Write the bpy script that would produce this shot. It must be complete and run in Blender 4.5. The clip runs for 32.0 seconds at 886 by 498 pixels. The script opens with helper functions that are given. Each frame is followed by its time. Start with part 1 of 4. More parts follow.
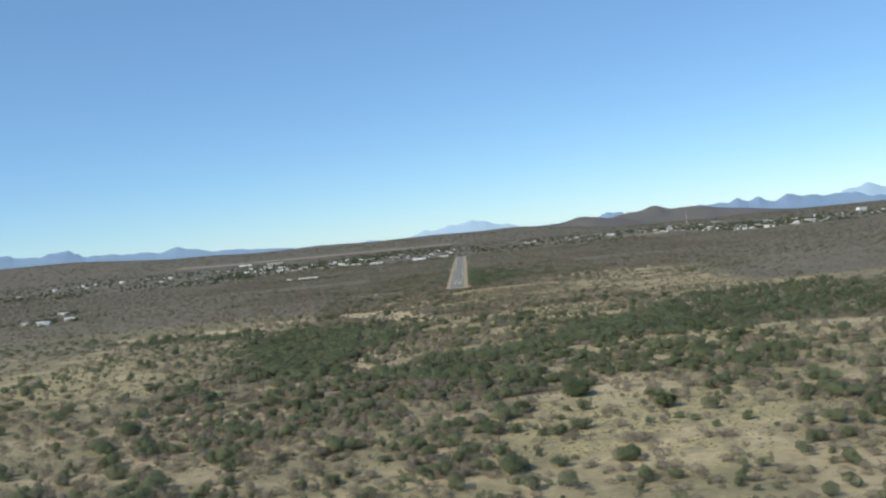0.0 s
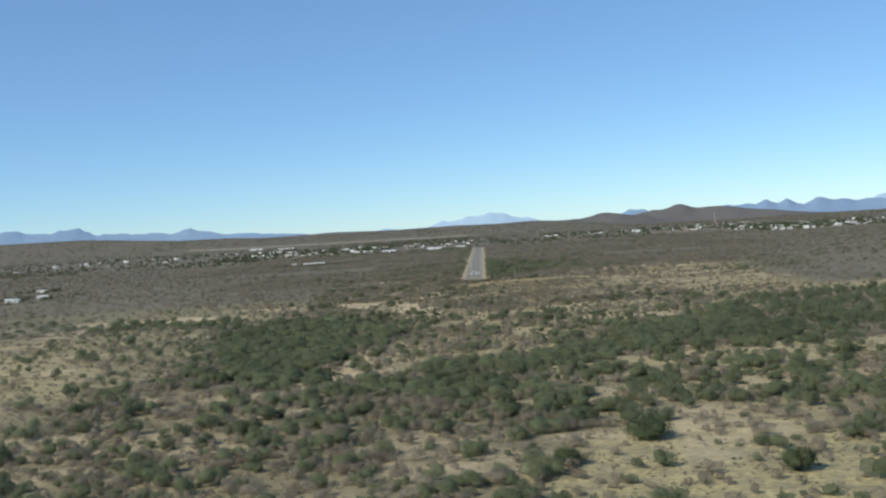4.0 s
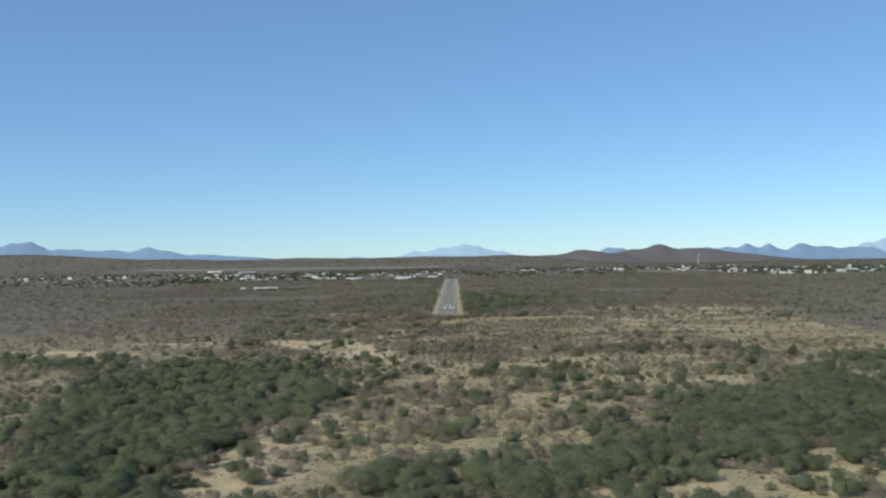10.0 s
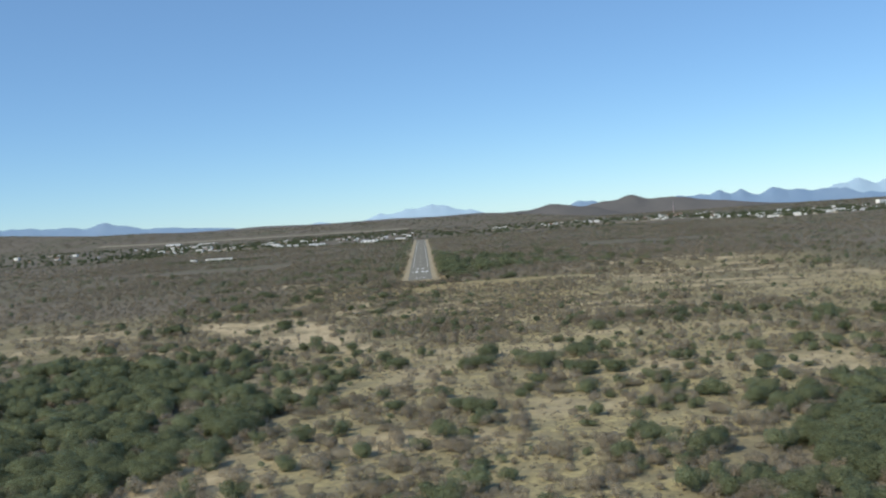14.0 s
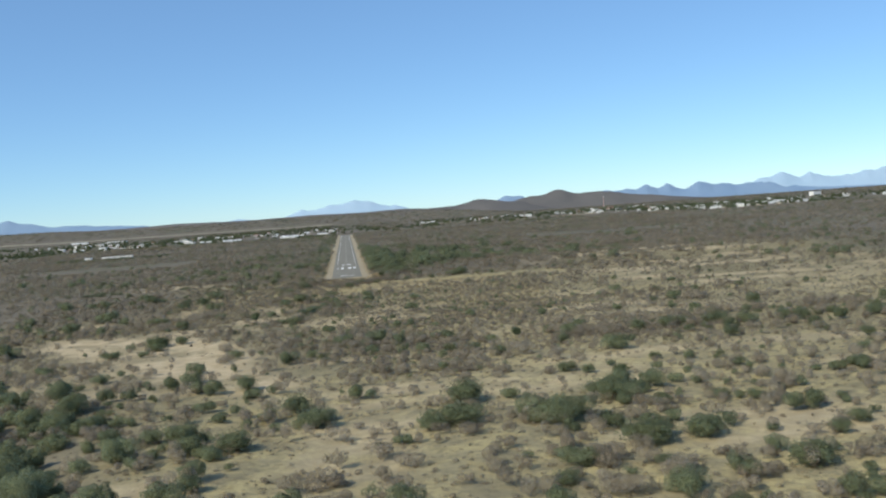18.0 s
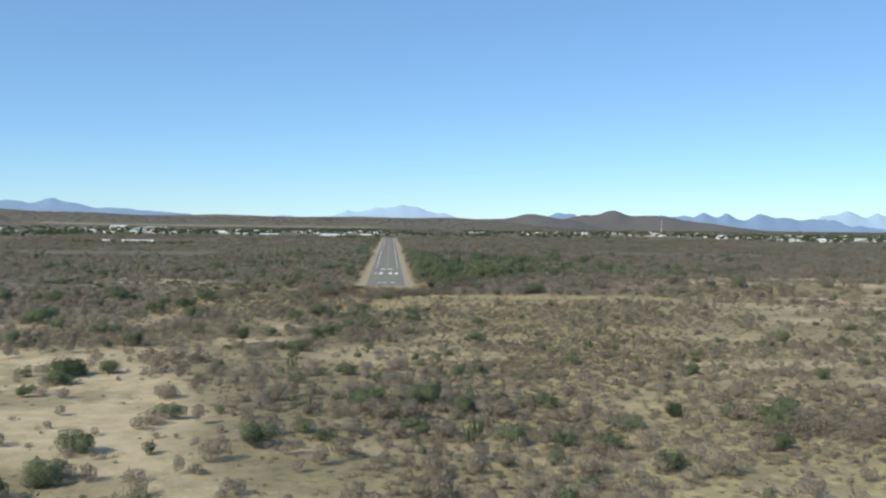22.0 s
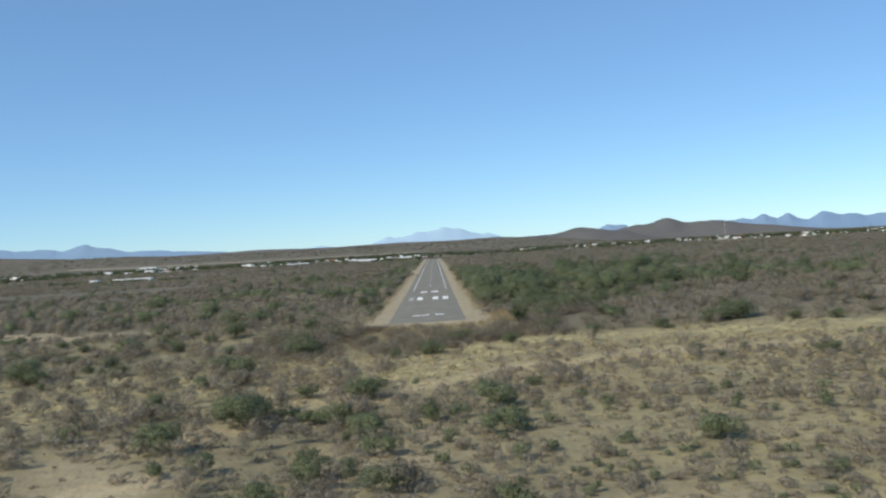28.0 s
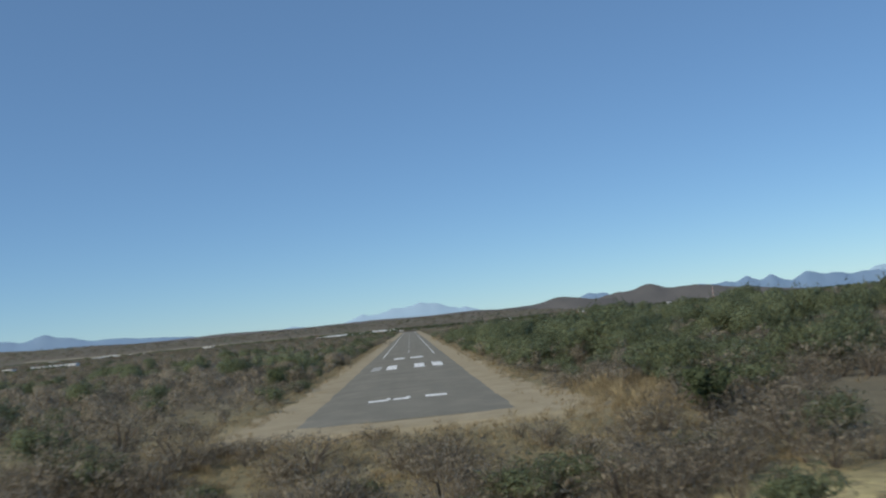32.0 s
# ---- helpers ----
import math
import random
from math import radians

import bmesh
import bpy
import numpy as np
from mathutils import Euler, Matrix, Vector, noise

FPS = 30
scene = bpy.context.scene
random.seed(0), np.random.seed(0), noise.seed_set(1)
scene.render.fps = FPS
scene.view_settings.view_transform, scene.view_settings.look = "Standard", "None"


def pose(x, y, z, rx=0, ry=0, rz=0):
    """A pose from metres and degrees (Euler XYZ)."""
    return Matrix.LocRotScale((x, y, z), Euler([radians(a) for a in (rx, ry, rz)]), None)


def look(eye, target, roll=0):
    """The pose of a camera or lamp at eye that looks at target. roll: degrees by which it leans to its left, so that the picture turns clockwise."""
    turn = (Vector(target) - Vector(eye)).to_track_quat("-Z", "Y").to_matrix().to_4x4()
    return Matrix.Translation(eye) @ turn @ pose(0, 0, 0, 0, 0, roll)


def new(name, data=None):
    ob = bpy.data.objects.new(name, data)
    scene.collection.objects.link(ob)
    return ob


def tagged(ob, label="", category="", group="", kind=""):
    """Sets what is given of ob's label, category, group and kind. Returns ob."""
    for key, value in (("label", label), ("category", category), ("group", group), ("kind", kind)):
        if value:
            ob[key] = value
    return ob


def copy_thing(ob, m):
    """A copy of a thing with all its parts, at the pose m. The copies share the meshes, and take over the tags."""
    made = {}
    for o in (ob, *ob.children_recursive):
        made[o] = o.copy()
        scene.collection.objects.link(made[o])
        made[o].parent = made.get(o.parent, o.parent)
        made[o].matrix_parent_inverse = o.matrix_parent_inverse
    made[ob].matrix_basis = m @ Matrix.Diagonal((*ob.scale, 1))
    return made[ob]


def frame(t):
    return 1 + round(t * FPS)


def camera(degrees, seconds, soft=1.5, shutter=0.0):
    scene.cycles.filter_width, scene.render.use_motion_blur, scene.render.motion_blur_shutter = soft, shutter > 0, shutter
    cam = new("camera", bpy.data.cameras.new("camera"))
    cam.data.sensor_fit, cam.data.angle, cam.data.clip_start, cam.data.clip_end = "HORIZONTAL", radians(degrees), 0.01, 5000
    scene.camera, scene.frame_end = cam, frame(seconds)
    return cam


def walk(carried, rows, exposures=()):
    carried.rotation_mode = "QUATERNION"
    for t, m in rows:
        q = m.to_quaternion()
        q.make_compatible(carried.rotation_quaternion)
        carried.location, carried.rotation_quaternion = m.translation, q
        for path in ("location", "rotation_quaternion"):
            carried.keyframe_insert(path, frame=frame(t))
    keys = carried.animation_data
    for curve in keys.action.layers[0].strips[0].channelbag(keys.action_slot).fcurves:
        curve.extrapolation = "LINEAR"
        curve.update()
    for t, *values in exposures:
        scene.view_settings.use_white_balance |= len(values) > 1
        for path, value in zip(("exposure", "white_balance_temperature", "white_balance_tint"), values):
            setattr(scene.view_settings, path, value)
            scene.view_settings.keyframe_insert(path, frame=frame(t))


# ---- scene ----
# ---- camera and walk ----
cam = camera(48.5, 32.0, soft=2.2, shutter=0.35)
# seconds, x, y, z of the eye, heading, climb and bank of the view in degrees
PATH = [
    (0.0, 13.81, -1047.86, 62.72, -1.343, -1.080, -5.661),
    (0.5, 13.61, -1032.64, 61.36, -2.163, -1.108, -5.985),
    (1.0, 13.42, -1017.43, 60.03, -3.023, -1.758, -7.528),
    (1.5, 13.23, -1002.23, 58.73, -4.288, -0.773, -8.125),
    (2.0, 13.02, -987.06, 57.48, -3.682, -0.198, -7.961),
    (2.5, 12.75, -971.91, 56.27, -3.011, -0.344, -6.346),
    (3.0, 12.45, -956.80, 55.08, -2.723, -0.862, -5.062),
    (3.5, 12.11, -941.73, 53.93, -2.687, -1.091, -4.462),
    (5.5, 10.35, -881.88, 49.70, -2.370, -2.424, 0.206),
    (6.0, 9.80, -867.04, 48.77, -3.523, -1.731, 0.477),
    (6.5, 9.21, -852.24, 47.91, -3.354, -1.122, -0.261),
    (7.0, 8.64, -837.46, 47.13, -3.274, -1.495, -3.397),
    (7.5, 8.11, -822.67, 46.46, -3.276, -2.048, -3.176),
    (8.0, 7.63, -807.86, 45.90, -3.978, -0.380, -4.881),
    (8.5, 7.21, -793.03, 45.44, -1.732, 0.275, -7.219),
    (9.0, 6.82, -778.18, 45.04, -0.804, -0.227, -7.125),
    (9.5, 6.41, -763.33, 44.66, -0.784, -0.304, -4.942),
    (10.0, 6.01, -748.49, 44.28, -0.635, 0.416, -1.034),
    (10.5, 5.61, -733.65, 43.87, -0.053, 0.759, -0.992),
    (11.0, 5.25, -718.83, 43.45, 2.122, -0.289, -1.524),
    (11.5, 4.97, -704.04, 43.00, 3.144, -0.346, -2.491),
    (12.0, 4.76, -689.27, 42.51, 2.408, -0.989, -1.856),
    (12.5, 4.55, -674.52, 41.93, 1.549, -1.338, -1.317),
    (13.0, 4.28, -659.77, 41.27, 2.241, -0.865, -2.687),
    (13.5, 3.90, -645.00, 40.48, 1.885, -1.519, -3.286),
    (14.0, 3.46, -630.23, 39.62, 1.133, -1.890, -3.778),
    (14.5, 2.98, -615.44, 38.70, 1.814, -2.925, -3.762),
    (16.5, 1.09, -556.10, 34.73, 4.848, -4.529, -5.748),
    (17.0, 0.93, -541.18, 33.83, 5.103, -3.853, -6.192),
    (17.5, 0.88, -526.23, 32.97, 5.332, -3.276, -5.494),
    (18.0, 0.98, -511.24, 32.14, 5.576, -2.329, -4.051),
    (18.5, 1.21, -496.20, 31.34, 4.848, -2.945, -3.169),
    (19.0, 1.46, -481.12, 30.57, 3.244, -1.884, -8.063),
    (19.5, 1.59, -466.00, 29.83, 3.701, -2.061, -10.712),
    (20.0, 1.63, -450.83, 29.09, 6.282, -3.085, -6.423),
    (20.5, 1.61, -435.61, 28.30, 7.295, -4.326, -3.918),
    (21.0, 1.61, -420.34, 27.46, 6.290, -4.968, -2.878),
    (21.5, 1.66, -405.01, 26.54, 3.400, -3.672, -0.996),
    (22.0, 1.79, -389.61, 25.54, 3.064, -1.567, 0.581),
    (22.5, 1.99, -374.13, 24.47, 4.094, -2.836, -0.385),
    (23.0, 2.17, -358.57, 23.36, 3.150, -2.277, -1.715),
    (23.5, 2.23, -342.94, 22.22, 2.436, -1.505, -2.100),
    (24.0, 2.21, -327.22, 21.11, 3.655, -1.288, -1.717),
    (24.5, 2.18, -311.40, 20.06, 4.602, -1.191, -1.286),
    (25.0, 2.14, -295.49, 19.10, 2.535, -1.072, -3.374),
    (25.5, 2.11, -279.50, 18.27, 0.134, 0.665, -5.978),
    (27.5, 2.21, -215.00, 15.66, -0.093, -0.482, -2.435),
    (28.0, 2.12, -198.90, 14.94, 0.554, -0.085, -3.312),
    (28.5, 1.95, -182.83, 14.12, 0.268, -1.127, -1.888),
    (29.0, 1.73, -166.78, 13.24, 0.183, -0.109, -2.579),
    (29.5, 1.50, -150.76, 12.27, -0.076, 0.559, -2.463),
    (30.0, 1.27, -134.75, 11.23, -0.362, 1.252, -1.895),
    (30.5, 1.07, -118.76, 10.15, -0.560, 1.368, -1.575),
    (31.0, 0.89, -102.77, 9.02, 0.392, 1.923, -2.357),
    (31.5, 0.77, -86.79, 7.81, 1.385, 3.348, -3.309),
    (32.0, 0.89, -70.80, 6.61, 2.355, 4.301, -5.553),
]


def view(x, y, z, heading, climb, bank):
    h, c = radians(heading), radians(climb)
    way = (math.sin(h) * math.cos(c), math.cos(h) * math.cos(c), math.sin(c))
    return look((x, y, z), (x + way[0], y + way[1], z + way[2]), bank)


walk(cam, [(t, view(x, y, z, a, b, c)) for t, x, y, z, a, b, c in PATH],
     exposures=[(0.0, 0.03), (3.0, -0.03), (6.0, 0.1), (8.0, 0.05), (10.0, -0.08), (14.0, -0.03), (16.8, 0.22), (18.0, 0.05), (19.0, -0.02),
                (21.0, 0.16), (23.0, 0.04), (25.0, -0.04), (28.0, 0.03), (30.0, -0.13), (31.0, -0.26), (32.0, -0.42)])

# ---- world and sun ----
SUN_EL, SUN_AZ = 38.0, 232.0          # degrees; azimuth clockwise from +y
world = bpy.data.worlds.new("sky")
scene.world = world
world.use_nodes = True
wn = world.node_tree
sky = wn.nodes.new("ShaderNodeTexSky")
sky.sky_type, sky.sun_disc = "NISHITA", False
sky.sun_elevation, sky.sun_rotation = radians(SUN_EL), radians(SUN_AZ)
sky.altitude, sky.air_density, sky.dust_density, sky.ozone_density = 2200.0, 1.0, 0.0, 3.0
clear = wn.nodes.new("ShaderNodeMix")        # the dry winter air is a deeper blue than the model's
clear.data_type, clear.blend_type = "RGBA", "MULTIPLY"
clear.inputs[0].default_value, clear.inputs[7].default_value = 1.0, (0.77, 0.99, 1.09, 1)
wn.links.new(sky.outputs["Color"], clear.inputs[6])
veil = wn.nodes.new("ShaderNodeMix")         # thin high haze evens the sky out
veil.data_type = "RGBA"
veil.inputs[0].default_value, veil.inputs[7].default_value = 0.33, (1.9, 3.4, 5.9, 1)
wn.links.new(clear.outputs[2], veil.inputs[6])
wn.links.new(veil.outputs[2], wn.nodes["Background"].inputs["Color"])
wn.nodes["Background"].inputs["Strength"].default_value = 0.125
sun_data = bpy.data.lights.new("sun", "SUN")
sun_data.energy, sun_data.angle, sun_data.color = 3.9, radians(0.55), (1.0, 0.94, 0.77)
sun = new("sun", sun_data)
sa, se = radians(SUN_AZ), radians(SUN_EL)
sun.matrix_basis = look((0, 0, 300), (-math.sin(sa) * math.cos(se), -math.cos(sa) * math.cos(se), 300 - math.sin(se)))


# ---- materials ----
def surface(name, rough=0.9, metal=0.0, spec=0.2):
    m = bpy.data.materials.new(name)
    m.use_nodes = True
    b = m.node_tree.nodes["Principled BSDF"]
    b.inputs["Roughness"].default_value, b.inputs["Metallic"].default_value = rough, metal
    b.inputs["Specular IOR Level"].default_value = spec
    return m, m.node_tree, b


def node(nt, kind, **values):
    n = nt.nodes.new(kind)
    for k, v in values.items():
        n.inputs[k].default_value = v
    return n


def noise_fac(nt, scale, detail=4.0, lo=0.35, hi=0.65, rough=0.6):
    """Noise in metres of the world, stretched to 0..1 between lo and hi."""
    g = nt.nodes.new("ShaderNodeNewGeometry")
    n = node(nt, "ShaderNodeTexNoise", Scale=scale, Detail=detail, Roughness=rough)
    nt.links.new(g.outputs["Position"], n.inputs["Vector"])
    r = node(nt, "ShaderNodeMapRange")
    r.inputs["From Min"].default_value, r.inputs["From Max"].default_value = lo, hi
    nt.links.new(n.outputs["Fac"], r.inputs["Value"])
    return r.outputs["Result"]


def blend(nt, fac, a, b):
    """Mixes two colours (tuples or sockets) by fac."""
    n = nt.nodes.new("ShaderNodeMix")
    n.data_type = "RGBA"
    for i, v in ((0, fac), (6, a), (7, b)):
        if isinstance(v, (tuple, float, int)):
            n.inputs[i].default_value = (*v, 1) if isinstance(v, tuple) else v
        else:
            nt.links.new(v, n.inputs[i])
    return n.outputs[2]


def attribute(nt, name):
    a = nt.nodes.new("ShaderNodeAttribute")
    a.attribute_name = name
    return a.outputs["Fac"]


def maths(nt, op, a, b=0.0):
    n = nt.nodes.new("ShaderNodeMath")
    n.operation, n.use_clamp = op, True
    for i, v in ((0, a), (1, b)):
        if isinstance(v, (float, int)):
            n.inputs[i].default_value = v
        else:
            nt.links.new(v, n.inputs[i])
    return n.outputs[0]


def relief(nt, bsdf, fac, strength, distance):
    b = node(nt, "ShaderNodeBump", Strength=strength, Distance=distance)
    nt.links.new(fac, b.inputs["Height"])
    nt.links.new(b.outputs["Normal"], bsdf.inputs["Normal"])


def ground_material():
    m, nt, b = surface("dry_ground", 0.95, spec=0.1)
    litter = blend(nt, noise_fac(nt, 0.35, 5), (0.205, 0.176, 0.106), (0.298, 0.258, 0.157))
    litter = blend(nt, noise_fac(nt, 0.03, 4, 0.4, 0.62), litter, (0.216, 0.188, 0.116))
    grass = blend(nt, noise_fac(nt, 0.5, 5), (0.372, 0.310, 0.156), (0.525, 0.442, 0.232))
    sand = blend(nt, noise_fac(nt, 0.25, 5), (0.43, 0.338, 0.208), (0.57, 0.462, 0.300))
    weeds = blend(nt, noise_fac(nt, 0.8, 4), (0.255, 0.220, 0.132), (0.362, 0.312, 0.190))
    grass = blend(nt, noise_fac(nt, 0.16, 5, 0.45, 0.62), grass, weeds)
    grass = blend(nt, maths(nt, "MULTIPLY", noise_fac(nt, 0.7, 4, 0.5, 0.62, 0.7), 0.7), grass, (0.165, 0.146, 0.098))
    litter = blend(nt, maths(nt, "MULTIPLY", noise_fac(nt, 0.55, 4, 0.5, 0.62, 0.7), 0.6), litter, (0.128, 0.113, 0.080))
    rag = noise_fac(nt, 0.11, 6, 0.38, 0.6)
    gmix = maths(nt, "MULTIPLY", attribute(nt, "straw"), maths(nt, "ADD", rag, 0.3))
    col = blend(nt, gmix, litter, grass)
    wood = blend(nt, noise_fac(nt, 0.09, 6), (0.126, 0.110, 0.089), (0.196, 0.171, 0.138))
    wood = blend(nt, maths(nt, "MULTIPLY", noise_fac(nt, 0.006, 5, 0.46, 0.62), 0.7), wood, (0.124, 0.124, 0.083))
    col = blend(nt, attribute(nt, "canopy"), col, wood)
    rag2 = noise_fac(nt, 0.07, 6, 0.42, 0.56)
    smix = maths(nt, "MULTIPLY", attribute(nt, "sand"), maths(nt, "ADD", rag2, 0.35))
    col = blend(nt, smix, col, sand)
    nt.links.new(col, b.inputs["Base Color"])
    relief(nt, b, noise_fac(nt, 1.3, 6, 0.2, 0.8), 0.6, 0.25)
    return m


def plant_material(name, dark, light, through_light=0.25, airy=0.03):
    """Foliage or twigs: tone comes from the plant, with small changes from leaf to leaf."""
    m, nt, b = surface(name, 0.85, spec=0.15)
    g = nt.nodes.new("ShaderNodeNewGeometry")
    col = blend(nt, attribute(nt, "tone"), dark, light)
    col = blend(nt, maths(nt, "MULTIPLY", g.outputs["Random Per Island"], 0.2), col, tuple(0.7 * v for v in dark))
    # twigs and leaves too fine to stand alone; shade in their gaps painted dark
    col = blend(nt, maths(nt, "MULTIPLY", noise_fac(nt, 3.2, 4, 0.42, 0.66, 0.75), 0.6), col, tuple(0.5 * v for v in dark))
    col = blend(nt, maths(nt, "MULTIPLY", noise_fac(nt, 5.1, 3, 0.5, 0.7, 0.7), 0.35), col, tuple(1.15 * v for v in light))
    nt.links.new(col, b.inputs["Base Color"])
    tr = nt.nodes.new("ShaderNodeBsdfTranslucent")
    nt.links.new(col, tr.inputs["Color"])
    mix = node(nt, "ShaderNodeMixShader", Fac=through_light)
    nt.links.new(b.outputs["BSDF"], mix.inputs[1])
    nt.links.new(tr.outputs["BSDF"], mix.inputs[2])
    # the crown is a lace of fine twigs with the light and the ground showing through it
    lace = node(nt, "ShaderNodeMixShader")
    nt.links.new(noise_fac(nt, 3.6, 5, 0.5 - 0.06 - airy, 0.5 + 0.06 - airy, 0.8), lace.inputs[0])
    nt.links.new(nt.nodes.new("ShaderNodeBsdfTransparent").outputs[0], lace.inputs[1])
    nt.links.new(mix.outputs[0], lace.inputs[2])
    nt.links.new(lace.outputs[0], nt.nodes["Material Output"].inputs["Surface"])
    return m


def mottled(name, a, b_, scale, rough=0.85, metal=0.0, bump=0.0, spec=0.2, lo=0.35, hi=0.65):
    m, nt, b = surface(name, rough, metal, spec)
    f = noise_fac(nt, scale, 6, lo, hi)
    f2 = noise_fac(nt, scale * 7.3, 5)
    col = blend(nt, f, a, b_)
    col = blend(nt, maths(nt, "MULTIPLY", f2, 0.25), col, tuple(0.7 * v for v in a))
    nt.links.new(col, b.inputs["Base Color"])
    if bump:
        relief(nt, b, f2, 0.5, bump)
    return m


def asphalt_material():
    m, nt, b = surface("worn_asphalt", 1.0, spec=0.04)
    col = blend(nt, noise_fac(nt, 0.12, 5), (0.238, 0.224, 0.186), (0.305, 0.288, 0.240))
    col = blend(nt, maths(nt, "MULTIPLY", noise_fac(nt, 9.0, 3), 0.3), col, (0.11, 0.105, 0.095))
    # long streaks left by tyres and rain along the strip
    g = nt.nodes.new("ShaderNodeNewGeometry")
    mp = nt.nodes.new("ShaderNodeMapping")
    mp.inputs["Scale"].default_value = (0.55, 0.012, 1.0)
    n = node(nt, "ShaderNodeTexNoise", Scale=1.0, Detail=4.0)
    nt.links.new(g.outputs["Position"], mp.inputs["Vector"])
    nt.links.new(mp.outputs["Vector"], n.inputs["Vector"])
    col = blend(nt, maths(nt, "MULTIPLY", n.outputs["Fac"], 0.7), col, (0.178, 0.168, 0.142))
    # patches where the binder has worn off
    col = blend(nt, maths(nt, "MULTIPLY", noise_fac(nt, 0.28, 5, 0.52, 0.64), 0.45), col, (0.300, 0.278, 0.225))
    nt.links.new(col, b.inputs["Base Color"])
    relief(nt, b, noise_fac(nt, 14.0, 4, 0.2, 0.8), 0.4, 0.02)
    return m


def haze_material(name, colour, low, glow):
    """Far mountains: the haze of many kilometres of air, painted as tint and glow."""
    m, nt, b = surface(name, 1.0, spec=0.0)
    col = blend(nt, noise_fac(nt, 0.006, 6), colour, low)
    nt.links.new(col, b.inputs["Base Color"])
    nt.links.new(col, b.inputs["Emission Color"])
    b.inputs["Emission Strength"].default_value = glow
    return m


GROUND = ground_material()
ASPHALT = asphalt_material()
PAINT = mottled("worn_white_paint", (0.86, 0.85, 0.82), (0.66, 0.64, 0.60), 1.6, 0.7, lo=0.45, hi=0.75)
OLDPAINT = mottled("faded_white_paint", (0.48, 0.465, 0.43), (0.29, 0.28, 0.255), 0.9, 0.8)
DIRT = mottled("bare_tan_dirt", (0.345, 0.285, 0.188), (0.44, 0.368, 0.250), 0.3, 0.95, bump=0.1, spec=0.1)
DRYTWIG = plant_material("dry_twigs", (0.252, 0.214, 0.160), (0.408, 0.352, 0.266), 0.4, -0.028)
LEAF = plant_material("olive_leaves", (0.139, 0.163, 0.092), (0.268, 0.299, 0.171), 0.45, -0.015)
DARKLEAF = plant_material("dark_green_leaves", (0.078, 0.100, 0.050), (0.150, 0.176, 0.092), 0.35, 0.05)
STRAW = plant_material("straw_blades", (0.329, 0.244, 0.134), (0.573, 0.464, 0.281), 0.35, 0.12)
BARK = mottled("grey_bark", (0.11, 0.09, 0.07), (0.20, 0.165, 0.13), 3.0, 0.95, bump=0.02)
CACTUS = mottled("cactus_skin", (0.050, 0.075, 0.035), (0.095, 0.115, 0.060), 2.0, 0.7)
FIELD = mottled("dry_bare_field", (0.270, 0.234, 0.170), (0.350, 0.305, 0.222), 0.02, 0.95, spec=0.1)


# ---- shape of the land ----
def lattice(ix, iy, seed):
    h = (ix.astype(np.int64) * 374761393 + iy.astype(np.int64) * 668265263 + seed * 974634777) & 0xFFFFFFFF
    h = ((h ^ (h >> 13)) * 1274126177) & 0xFFFFFFFF
    return ((h ^ (h >> 16)) & 0xFFFF) / 65535.0


def vnoise(x, y, size, seed, octaves=3):
    """Soft noise, 0..1, with features of about that many metres."""
    total, amp, norm = 0.0, 1.0, 0.0
    for o in range(octaves):
        u, v = np.asarray(x, float) / size, np.asarray(y, float) / size
        ix, iy = np.floor(u), np.floor(v)
        fx, fy = u - ix, v - iy
        fx, fy = fx * fx * (3 - 2 * fx), fy * fy * (3 - 2 * fy)
        a, b = lattice(ix, iy, seed + o), lattice(ix + 1, iy, seed + o)
        c, d = lattice(ix, iy + 1, seed + o), lattice(ix + 1, iy + 1, seed + o)
        total = total + amp * ((a * (1 - fx) + b * fx) * (1 - fy) + (c * (1 - fx) + d * fx) * fy)
        norm, amp, size = norm + amp, amp * 0.5, size * 0.5
    return total / norm


def step(v, lo, hi):
    u = np.clip((np.asarray(v, float) - lo) / (hi - lo), 0, 1)
    return u * u * (3 - 2 * u)


def near_line(x, y, pts):
    """Distance to a bent line in plan."""
    best = np.full(np.shape(x), 1e9)
    for (ax, ay), (bx, by) in zip(pts, pts[1:]):
        dx, dy = bx - ax, by - ay
        u = np.clip(((x - ax) * dx + (y - ay) * dy) / (dx * dx + dy * dy), 0, 1)
        best = np.minimum(best, np.hypot(x - ax - u * dx, y - ay - u * dy))
    return best


# thickets of green trees along the dry river: the reach to the west and the reach to the east
BELT_WEST = [(-15, -590), (-65, -588), (-102, -540), (-112, -465), (-140, -385), (-166, -300), (-215, -280), (-292, -285), (-420, -265), (-420, -145),
             (-300, -172), (-217, -222), (-163, -250), (-112, -277), (-72, -300), (-48, -318), (-38, -372), (-32, -430), (-44, -460), (-58, -490), (-52, -540), (-20, -565)]
BELT_EAST = [(-25, -588), (-10, -602), (12, -590), (40, -545), (60, -530), (90, -514), (120, -508), (150, -508), (260, -520), (420, -420), (420, -262),
             (222, -252), (172, -298), (140, -345), (114, -394), (90, -430), (66, -454), (50, -480), (30, -500), (8, -512), (-12, -528)]
WASH = [(-330, -190), (-182, -226), (-135, -219), (-94, -212), (-60, -230), (-33, -256), (-20, -290)]
SANDBANK = [(-112, -148), (-62, -168), (-38, -203), (-26, -250), (-42, -268), (-60, -250), (-76, -212), (-104, -172)]
TANFIELD = [(24, -722), (28, -664), (62, -662), (92, -664), (116, -694), (98, -786), (66, -800), (36, -768)]
TRACK = [(-34, -104), (-8, -78), (12, -62), (34, -55), (85, -50), (140, -62)]
CLEARING = [(0, -62), (9, -45), (22, -37), (42, -39), (95, -36)]
